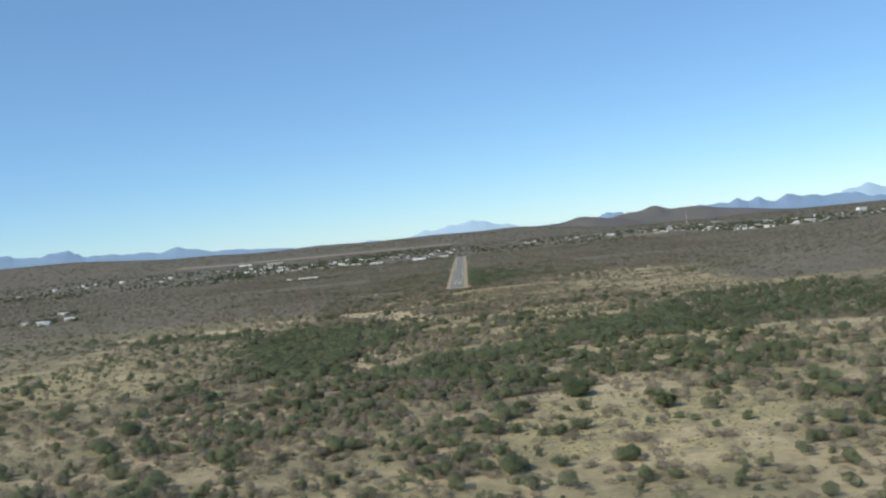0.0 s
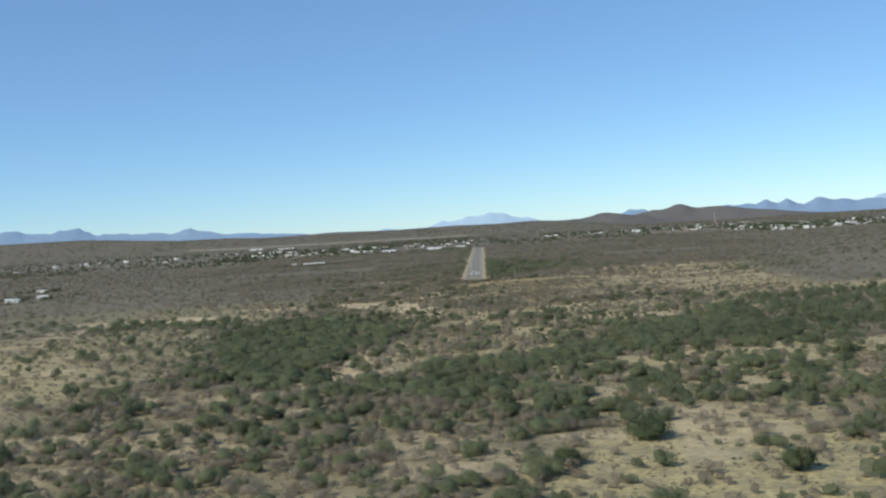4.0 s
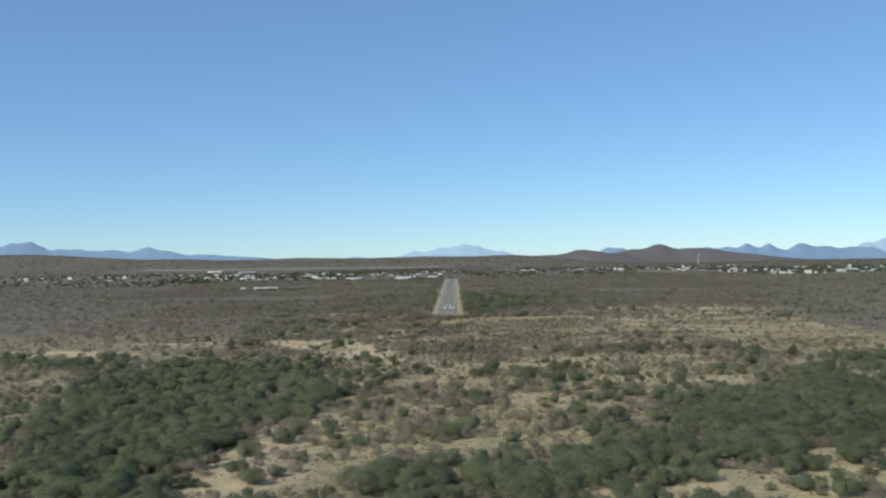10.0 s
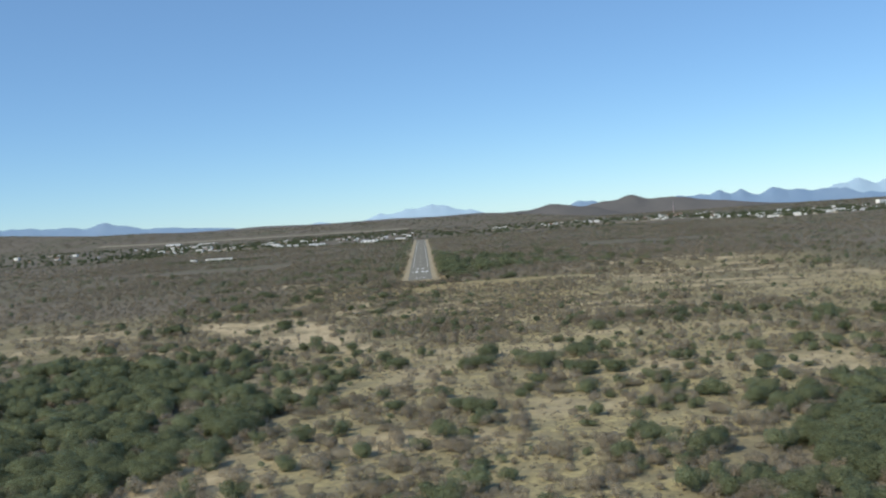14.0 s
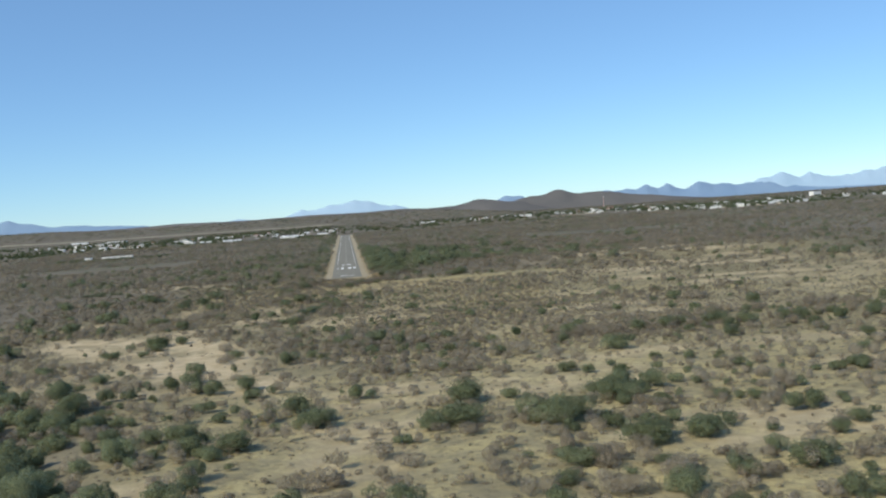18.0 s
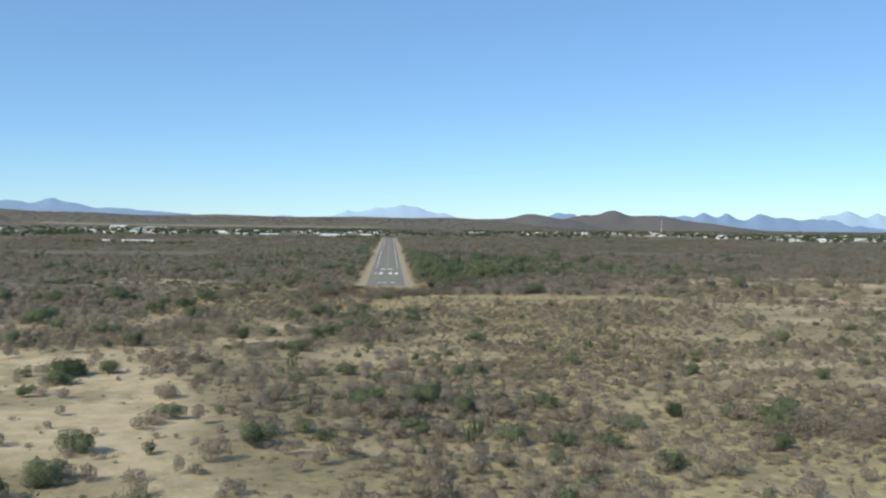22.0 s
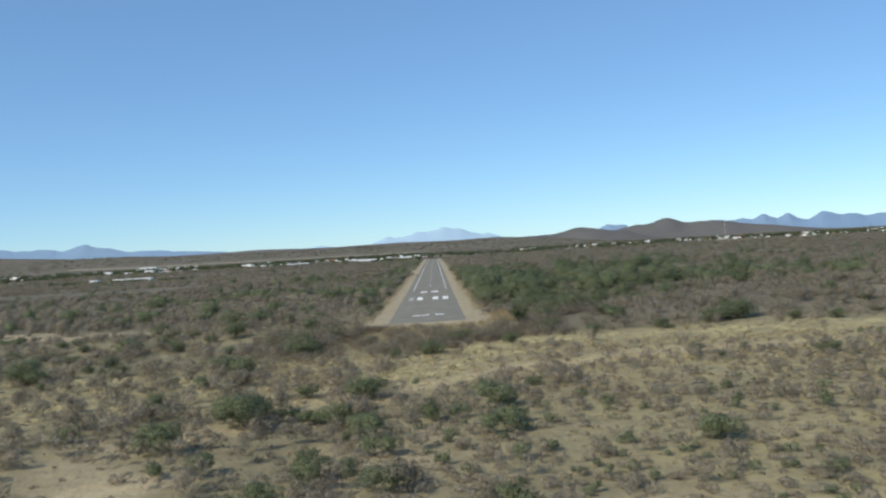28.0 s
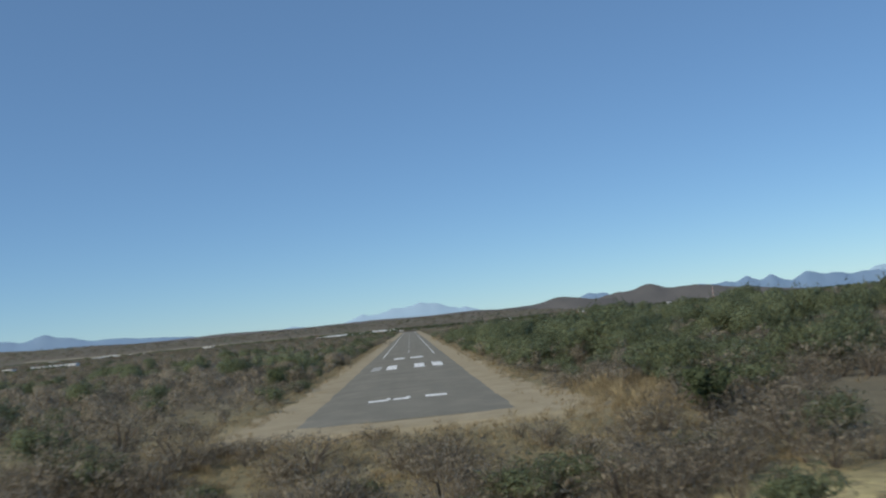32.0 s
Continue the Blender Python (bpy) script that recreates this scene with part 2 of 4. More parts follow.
RW_W, RW_LEN = 8.0, 1150.0


def within(x, y, pts, soft, ragged=0.0, seed=200):
    """1 inside an outline in plan, 0 outside, with a soft and ragged edge."""
    x, y = np.asarray(x, float), np.asarray(y, float)
    inside = np.zeros(np.shape(x), bool)
    for (ax, ay), (bx, by) in zip(pts, pts[1:] + pts[:1]):
        inside ^= ((ay > y) != (by > y)) & (x < (bx - ax) * (y - ay) / (by - ay + 1e-9) + ax)
    d = near_line(x, y, pts + pts[:1])
    d = np.where(inside, d, -d) + ragged * (vnoise(x, y, 26, seed) - 0.5)
    return step(d, -soft, soft)


def belt(x, y):
    """The green thickets along the river, 0..1."""
    return np.maximum(within(x, y, BELT_WEST, 9, 34, 92), within(x, y, BELT_EAST, 9, 34, 94))


def terraces(x, y):
    """The bare stony rise in the east, with ledges that run across it."""
    lump = np.maximum(np.exp(-(((x - 165) / 62) ** 2 + ((y + 40) / 130) ** 2) ** 2), 0.8 * np.exp(-(((x - 95) / 42) ** 2 + ((y + 190) / 75) ** 2) ** 2))
    return lump


def closed(x, y):
    """Where leafless scrub stands so close that hardly any ground shows, 0..1."""
    c = np.maximum(step(y + 0.1 * np.abs(x), 5, 60), 0.92 * step(x, 13, 17) * (1 - step(x, 115, 150)) * step(y + 3 * (vnoise(x, y, 12, 41) - 0.5), -25, -14))
    c = np.maximum(c, step(-x, 62, 100) * step(y, -135, -80))
    c = np.maximum(c, step(-x, 190, 230) * step(y, -140, -70))
    c = np.maximum(c, step(x, 235, 270) * step(y, -250, -190))
    c = np.maximum(c, 0.7 * step(np.abs(x), 240, 420))
    return c * (1 - 0.85 * terraces(x, y)) * (1 - (1 - step(np.abs(x), 12, 17)) * (1 - step(y, RW_LEN, RW_LEN + 40)))


def height(x, y):
    x, y = np.asarray(x, float), np.asarray(y, float)
    z = -1.5 * step(-y, 7, 20) - 3.2 * step(-y, 10, 150) - 1.4 * belt(x, y)
    z = z + ((vnoise(x, y, 90, 3) - 0.5) * 2.4 + (vnoise(x, y, 22, 9) - 0.5) * 0.9) * (1 - step(y, 1300, 2300))
    z = z + 2.2 * step(x, 24, 70) * step(y, -40, 30) * (1 - step(y, 250, 700))
    # a gentle swell in front of the town on both sides of the strip
    z = z + (3.0 * step(-x, 45, 120) * (1 - step(-x, 700, 900)) + 2.0 * step(x, 60, 160) * (1 - step(x, 900, 1200))) * step(y, 720, 880) * (1 - step(y, 980, 1120))
    strip = (1 - step(np.abs(x), 14, 30)) * step(y, -22, -6) * (1 - step(y, RW_LEN + 20, RW_LEN + 80))
    z = z * (1 - strip)
    # the plain climbs towards a long low plateau far off
    far = step(y, 2650, 3800)
    lift = 36 + 16 * step(-x, 900, 1300) + 34 * step(-x, 1400, 2000) - 38 * step(x, 350, 800)
    return z + far * lift


def straw_share(x, y):
    """How much of the ground is pale grass rather than litter."""
    s = 0.16 + 0.72 * step(vnoise(x, y, 120, 21), 0.42, 0.62) * (1 - step(y, -150, -60))
    s = np.maximum(s, 0.3 * terraces(x, y))
    s = np.maximum(s, (0.55 + 0.3 * step(-y, 210, 250) - 0.2 * step(x, 60, 120)) * step(x, -10, 40) * step(-y + 0.25 * x, 42, 70) * (1 - step(-y, 400, 500)) * (1 - 0.6 * step(x, 110, 220)))
    s = np.maximum(s, 0.75 * step(x, -45, -25) * (1 - step(x, 40, 70)) * step(-y, 250, 300) * (1 - step(-y, 470, 520)))
    s = np.maximum(s, 0.9 * (1 - step(near_line(x, y, [(-60, -70), (60, -42)]), 14, 26)))
    s = np.maximum(s, 1 - step(near_line(x, y, CLEARING), 8, 14))
    s = np.maximum(s, 0.95 * within(x, y, TANFIELD, 8, 20, 202))
    s = np.maximum(s, 0.42 * step(-x, 90, 130) * step(-y, 280, 330) * step(vnoise(x * 0.4, y, 36, 23), 0.4, 0.58))
    s = s * (1 - 0.6 * step(-x, 50, 110) * step(y, -190, -150)) * (1 - 0.55 * belt(x, y))
    s = s * (1 - 0.6 * terraces(x, y) * step(x, 60, 100))
    s = s * (1 - 0.55 * step(-y, 540, 600) * (1 - within(x, y, TANFIELD, 8, 20, 202)))
    return np.clip(s * (1 - 0.85 * closed(x, y)), 0, 1)


# bare patches: x, y, half length, half depth
BARE = [(171, 31, 30, 16), (159, -127, 28, 7), (130, -95, 16, 5), (-91, 5, 30, 9), (-75, 85, 20, 10), (-30, -114, 11, 7), (-34, -141, 13, 6), (-58, -162, 18, 9),
        (40, -311, 5, 5), (59, -319, 8, 5), (22, -624, 8, 8), (62, -662, 12, 7), (-167, -180, 36, 9), (-110, -120, 20, 5), (95, -140, 12, 4)]


def sand_share(x, y):
    s = 1.0 * (1 - step(near_line(x, y, WASH) + 16 * vnoise(x, y, 38, 35) - 4, 7, 20)) * step(vnoise(x, y, 55, 37) + 0.5 * step(x, -90, -60), 0.42, 0.6)
    s = np.maximum(s, 0.55 * (1 - step(near_line(x, y, TRACK), 1.0, 5.0)))
    s = np.maximum(s, 0.8 * (1 - step(near_line(x, y, [(-120, 30), (-62, 12)]), 2, 6)))
    s = np.maximum(s, 0.75 * (1 - step(near_line(x, y, [(30, -668), (64, -681), (92, -672)]), 2, 8)))
    s = np.maximum(s, 0.75 * (1 - step(near_line(x, y, [(48, -775), (80, -752), (100, -782)]), 2, 8)))
    s = np.maximum(s, 0.5 * step(vnoise(x, y, 34, 33), 0.64, 0.74) * (1 - step(y, -40, 0)) * (1 - closed(x, y)))
    # ledges of pale stone and streaks of bare soil that run from east to west
    s = np.maximum(s, 0.9 * terraces(x, y) * step(vnoise(x * 0.22, y, 9, 36, 2), 0.56, 0.68))
    s = np.maximum(s, 0.6 * step(vnoise(x * 0.3, y, 16, 40, 2), 0.62, 0.74) * (1 - closed(x, y)) * (1 - 0.7 * belt(x, y)) * step(-y, 180, 260))
    s = np.maximum(s, 0.7 * within(x, y, [(-60, -550), (-52, -440), (-30, -440), (-28, -550)], 5, 14, 204))
    s = np.maximum(s, 0.7 * (1 - step(np.abs(x), 9, 17)) * step(y, -11, -6) * (1 - step(y, 4, 10)))
    s = np.maximum(s, within(x, y, SANDBANK, 6, 16, 38))
    for cx, cy, rx, ry_ in BARE:
        s = np.maximum(s, 0.85 * (1 - step(np.hypot((x - cx) / rx, (y - cy) / ry_) + 0.8 * (vnoise(x, y, 9, 34) - 0.5), 0.6, 1.1)))
    return np.clip(s, 0, 1)


def canopy_share(x, y):
    """Where the scrub is so close or so far off that its tops run together."""
    c = np.maximum(step(y, 40, 450), step(np.abs(x), 300, 600))
    c = np.maximum(0.9 * closed(x, y), c) * (0.85 + 0.15 * vnoise(x, y, 80, 39)) * step(np.abs(x) + 30 * (y > RW_LEN), 13, 22)
    return np.maximum(c, 0.6 * belt(x, y))


def mesh_from(name, verts, faces, material, smooth=False, tones=None):
    """A mesh from arrays; faces is an (n, k) array."""
    verts, faces = np.asarray(verts, np.float32), np.asarray(faces, np.int32)
    me = bpy.data.meshes.new(name)
    me.vertices.add(len(verts))
    me.vertices.foreach_set("co", verts.ravel())
    n, k = faces.shape
    me.loops.add(n * k)
    me.loops.foreach_set("vertex_index", faces.ravel())
    me.polygons.add(n)
    me.polygons.foreach_set("loop_start", np.arange(0, n * k, k, dtype=np.int32))
    me.polygons.foreach_set("use_smooth", np.full(n, smooth))
    me.materials.append(material)
    for key, values in (tones or {}).items():
        me.attributes.new(key, "FLOAT", "POINT").data.foreach_set("value", np.asarray(values, np.float32))
    me.update(calc_edges=True)
    return me


def grid_faces(nx, ny):
    i = (np.arange(ny - 1)[:, None] * nx + np.arange(nx - 1)[None, :]).ravel()
    return np.stack([i, i + 1, i + nx + 1, i + nx], 1)


def part(name, bm, material, parent, label=""):
    me = bpy.data.meshes.new(name)
    bm.to_mesh(me)
    bm.free()
    me.materials.append(material)
    ob = new(name, me)
    ob.parent = parent
    return tagged(ob, label)


def box_into(bm, cx, cy, cz, sx, sy, sz, bevel=0.0):
    made = bmesh.ops.create_cube(bm, size=1.0, matrix=Matrix.Translation((cx, cy, cz)) @ Matrix.Diagonal((sx, sy, sz, 1)))
    if bevel:
        edges = list({e for v in made["verts"] for e in v.link_edges})
        bmesh.ops.bevel(bm, geom=edges, offset=bevel, segments=1, affect="EDGES")


def tube_into(bm, a, b, r0, r1, sides=5):
    a, b = Vector(a), Vector(b)
    q = (b - a).to_track_quat("Z", "Y").to_matrix()
    rings = []
    for p, r in ((a, r0), (b, r1)):
        rings.append([bm.verts.new(p + q @ Vector((r * math.cos(t), r * math.sin(t), 0)))
                      for t in (2 * math.pi * k / sides for k in range(sides))])
    for k in range(sides):
        bm.faces.new((rings[0][k], rings[0][(k + 1) % sides], rings[1][(k + 1) % sides], rings[1][k]))
    bm.faces.new(rings[1])
    bm.faces.new(rings[0][::-1])


# ---- ground ----
def axis(*runs):
    out = []
    for a, b, s in runs:
        out += list(np.arange(a, b, s))
    return np.array(out + [runs[-1][1]])


gx = axis((-5200, -1200, 250), (-1200, -360, 30), (-360, 360, 6), (360, 1200, 30), (1200, 5200, 250))
gy = axis((-1800, -960, 40), (-960, 260, 6), (260, 1260, 20), (1260, 3950, 70))
GX, GY = np.meshgrid(gx, gy)
fx, fy = GX.ravel(), GY.ravel()
ground = new("ground", mesh_from("ground", np.stack([fx, fy, height(fx, fy)], 1), grid_faces(len(gx), len(gy)), GROUND, True,
                                 {"straw": straw_share(fx, fy), "sand": sand_share(fx, fy), "canopy": canopy_share(fx, fy)}))
tagged(ground, "dry scrubland ground of straw grass, litter and sandy patches", "ground", kind="structure")

# ---- runway ----
ry = np.arange(0.0, RW_LEN + 0.1, 2.5)
edge_l = -RW_W + (vnoise(ry * 0, ry, 9, 41, 4) - 0.5) * 1.1
edge_r = RW_W + (vnoise(ry * 0 + 50, ry, 9, 43, 4) - 0.5) * 1.1
rv, cols = [], 9
for k in range(cols):
    u = k / (cols - 1)
    x = edge_l * (1 - u) + edge_r * u
    rv.append(np.stack([x, ry + (vnoise(x * 3, ry * 0, 4, 45) - 0.5) * 1.2 * (ry == 0), 0.03 + 0.10 * (1 - (2 * u - 1) ** 2) + 0 * ry], 1))
rv = np.stack(rv, 1).reshape(-1, 3)
runway = new("runway", mesh_from("runway", rv, grid_faces(cols, len(ry)), ASPHALT))
thick = runway.modifiers.new("slab", "SOLIDIFY")
thick.thickness, thick.offset = 0.12, -1
tagged(runway, "worn grey asphalt airstrip with faded white markings", "runway", kind="structure")


def marking(name, x0, x1, y0, y1, material, label="", ragged=0.12):
    """A painted bar that follows the crown of the strip, with worn edges."""
    ys = np.linspace(y0, y1, max(3, int((y1 - y0) / 6) + 2))
    xs = np.linspace(x0, x1, 4)
    X, Y = np.meshgrid(xs, ys)
    X = X + (vnoise(X * 5, Y * 5, 3, 51) - 0.5) * ragged * 2
    Y = Y + (vnoise(X * 7, Y * 3, 3, 53) - 0.5) * ragged * 4
    Z = 0.038 + 0.10 * (1 - (X / RW_W) ** 2)
    ob = new(name, mesh_from(name, np.stack([X.ravel(), Y.ravel(), Z.ravel()], 1), grid_faces(4, len(ys)), material))
    ob.parent = runway
    return tagged(ob, label)


for x0, x1 in ((-6.0, -4.5), (-3.5, -1.9), (1.0, 2.7), (4.0, 5.7)):
    marking("threshold_block", x0, x1, 86, 102, OLDPAINT if x0 < -5 else PAINT, "white painted block")
for x0, x1, y0, y1 in ((-3.5, -1.7, 18.9, 20.9), (-1.2, 0.2, 19.2, 21.2), (-0.1, 0.4, 20.6, 22.4), (1.7, 3.7, 19.6, 22.2), (-1.9, -1.5, 20.4, 22.2)):
    marking("painted_bar", x0, x1, y0, y1, PAINT, "white painted bar")
for x0, x1 in ((-3.1, -0.9), (0.4, 3.0)):
    marking("painted_bar", x0, x1, 133, 141, PAINT, "white painted bar")
for x in (-5.75, 5.85):
    marking("edge_stripe", x - 0.11, x + 0.11, 152, RW_LEN - 20, PAINT, "thin white edge stripe", 0.03)
for k in range(14):
    marking("centre_dash", -0.17, 0.17, 175 + 62 * k, 205 + 62 * k, OLDPAINT, "faded centre line dash", 0.03)


def dirt_strip(name, side, label):
    """Bare graded dirt beside the asphalt, flaring out in front of the threshold."""
    ys = np.concatenate([np.arange(-8, 200, 1.0), np.arange(200, RW_LEN + 10, 8.0)])
    ins = np.where(ys < 0.5, 0.0, RW_W - 0.4) * side
    wide = 11.8 + 3.2 * (vnoise(ys, ys * 0 + 9 * side, 14, 61) - 0.5) + (1.6 + 1.6 * (side > 0)) * (1 - step(ys, -10, 26))
    wide = wide + 2.2 * (vnoise(ys * 3, ys * 0, 5, 65) - 0.5)
    rows = [np.stack([ins * (1 - u) + wide * side * u, ys], 1) for u in np.linspace(0, 1, 7)]
    v = np.stack(rows, 1).reshape(-1, 2)
    z = height(v[:, 0], v[:, 1]) + 0.045 + 0.05 * vnoise(v[:, 0], v[:, 1], 3, 63)
    z = z - 0.06 * (1 - step(np.abs(v[:, 0]), RW_W - 0.4, RW_W + 0.5)) * (v[:, 1] > 0)
    z = z - 0.4 * (1 - step(v[:, 1] + 4 * (vnoise(v[:, 0], v[:, 1], 4, 67) - 0.5), -7.5, -3.5))
    ob = new(name, mesh_from(name, np.column_stack([v, z]), grid_faces(7, len(ys)), DIRT, True))
    return tagged(ob, label, "dirt strip", kind="structure")


dirt_strip("shoulder_west", -1, "bare tan dirt shoulder beside the asphalt strip")
dirt_strip("shoulder_east", 1, "bare tan dirt shoulder beside the asphalt strip")


# ---- hills and mountains ----
def range_mesh(name, y, depth, peaks, base, material, rough, seed, span, n=150, m=14, bend=1.5):
    """A ridge: peaks of (x, height, half width) on a foot at base, with gullies."""
    xs = np.linspace(span[0], span[1], n)
    vs = np.linspace(-1, 1, m)
    X, V = np.meshgrid(xs, vs)
    crest = np.zeros_like(X)
    for px, ph, pw in peaks:
        crest = crest + (ph * np.exp(-(np.abs(X - px) / pw) ** bend)) ** 3
    crest = np.cbrt(crest)
    crest = crest * (1 + rough * (vnoise(X, V * 60, 90, seed) - 0.5)) + rough * 70 * (vnoise(X, V * 40, 46, seed + 5, 5) - 0.5) * np.clip(crest / 60, 0, 1)
    ends = step(X, span[0], span[0] + 60) * (1 - step(X, span[1] - 60, span[1]))
    Z = base - 12 + (crest * ends + 12) * np.clip(1 - np.abs(V) ** 1.3, 0, 1)
    Y = y + V * depth
    return mesh_from(name, np.stack([X.ravel(), Y.ravel(), Z.ravel()], 1), grid_faces(n, m), material, True)


# base colour and emission together stand in for haze before the ridges
PALE = haze_material("pale_blue_painted_haze", (0.21, 0.295, 0.38), (0.23, 0.315, 0.40), 0.78)
BLUE = haze_material("blue_painted_haze", (0.122, 0.185, 0.275), (0.142, 0.205, 0.29), 0.68)
MID = haze_material("brown_painted_haze", (0.105, 0.103, 0.104), (0.135, 0.128, 0.124), 0.15)


def landform(name, label, *args):
    return tagged(new(name, range_mesh(name, *args)), label, "mountain" if "mountain" in name else "hill", kind="structure")


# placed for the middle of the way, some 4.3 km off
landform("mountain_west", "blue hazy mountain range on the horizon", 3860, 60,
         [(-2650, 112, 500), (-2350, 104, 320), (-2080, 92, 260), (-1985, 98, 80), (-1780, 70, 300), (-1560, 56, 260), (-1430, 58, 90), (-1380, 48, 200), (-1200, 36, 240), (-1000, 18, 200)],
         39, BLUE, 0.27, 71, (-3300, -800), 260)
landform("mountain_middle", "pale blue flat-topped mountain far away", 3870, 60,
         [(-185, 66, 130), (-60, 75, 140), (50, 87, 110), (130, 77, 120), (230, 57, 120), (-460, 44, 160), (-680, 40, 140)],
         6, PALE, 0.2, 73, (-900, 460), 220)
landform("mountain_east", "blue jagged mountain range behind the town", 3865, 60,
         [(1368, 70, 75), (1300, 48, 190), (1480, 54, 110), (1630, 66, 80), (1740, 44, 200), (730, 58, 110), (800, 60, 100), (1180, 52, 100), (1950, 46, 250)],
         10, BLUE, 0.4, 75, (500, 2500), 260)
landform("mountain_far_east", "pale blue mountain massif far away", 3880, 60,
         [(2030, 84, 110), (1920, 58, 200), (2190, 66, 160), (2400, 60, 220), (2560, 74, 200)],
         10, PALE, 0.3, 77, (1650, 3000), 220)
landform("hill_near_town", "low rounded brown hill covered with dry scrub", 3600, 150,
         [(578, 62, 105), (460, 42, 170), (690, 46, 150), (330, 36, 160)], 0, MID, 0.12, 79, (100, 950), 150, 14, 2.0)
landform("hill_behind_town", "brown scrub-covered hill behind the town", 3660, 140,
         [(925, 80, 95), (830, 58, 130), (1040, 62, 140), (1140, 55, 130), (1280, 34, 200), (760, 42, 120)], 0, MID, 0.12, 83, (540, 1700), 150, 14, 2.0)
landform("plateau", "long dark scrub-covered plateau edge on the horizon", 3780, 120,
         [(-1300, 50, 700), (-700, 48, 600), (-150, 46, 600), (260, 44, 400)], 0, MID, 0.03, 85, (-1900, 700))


# ---- plants ----
def unit(rng, shape):
    v = rng.normal(size=(*shape, 3))
    return v / np.linalg.norm(v, axis=-1, keepdims=True)


def tidy(v):
    return v / (np.linalg.norm(v, axis=-1, keepdims=True) + 1e-9)


def faced(t, soft):
    """Triangles turned to the side that their soft normals face; returns both."""
    ng = tidy(np.cross(t[:, 1] - t[:, 0], t[:, 2] - t[:, 0]))
    back = (ng * soft).sum(-1) < 0
    t[back] = t[back][:, ::-1]
    ng[back] *= -1
    return t, tidy(0.9 * tidy(soft) + ng)


G = (1 + 5 ** 0.5) / 2
ICO = tidy(np.array([(-1, G, 0), (1, G, 0), (-1, -G, 0), (1, -G, 0), (0, -1, G), (0, 1, G), (0, -1, -G), (0, 1, -G), (G, 0, -1), (G, 0, 1), (-G, 0, -1), (-G, 0, 1)]))
ICO_F = np.array([(0, 11, 5), (0, 5, 1), (0, 1, 7), (0, 7, 10), (0, 10, 11), (1, 5, 9), (5, 11, 4), (11, 10, 2), (10, 7, 6), (7, 1, 8),
                  (3, 9, 4), (3, 4, 2), (3, 2, 6), (3, 6, 8), (3, 8, 9), (4, 9, 5), (2, 4, 11), (6, 2, 10), (8, 6, 7), (9, 8, 1)])
OCT = np.array([(1, 0, 0), (0, 1, 0), (-1, 0, 0), (0, -1, 0), (0, 0, 1), (0, 0, -1)], float)
OCT_F = np.array([(0, 1, 4), (1, 2, 4), (2, 3, 4), (3, 0, 4), (1, 0, 5), (2, 1, 5), (3, 2, 5), (0, 3, 5)])


def heart_tris(rng, c, r, rz, fine):
    """The dense inside of each lobe: a rough lump."""
    V, F = (ICO, ICO_F) if fine else (OCT, OCT_F)
    n = len(c)
    v = V[None] * rng.uniform(0.65, 1.3, (n, len(V), 1))
    p = c[:, None] + v * np.stack([r, r, rz], 1)[:, None]
    s = tidy(V)[None] + 0.25 * unit(rng, (n, len(V))) + np.array([0, 0, 0.3])
    return p[:, F].reshape(-1, 3, 3), tidy(s[:, F]).reshape(-1, 3, 3)


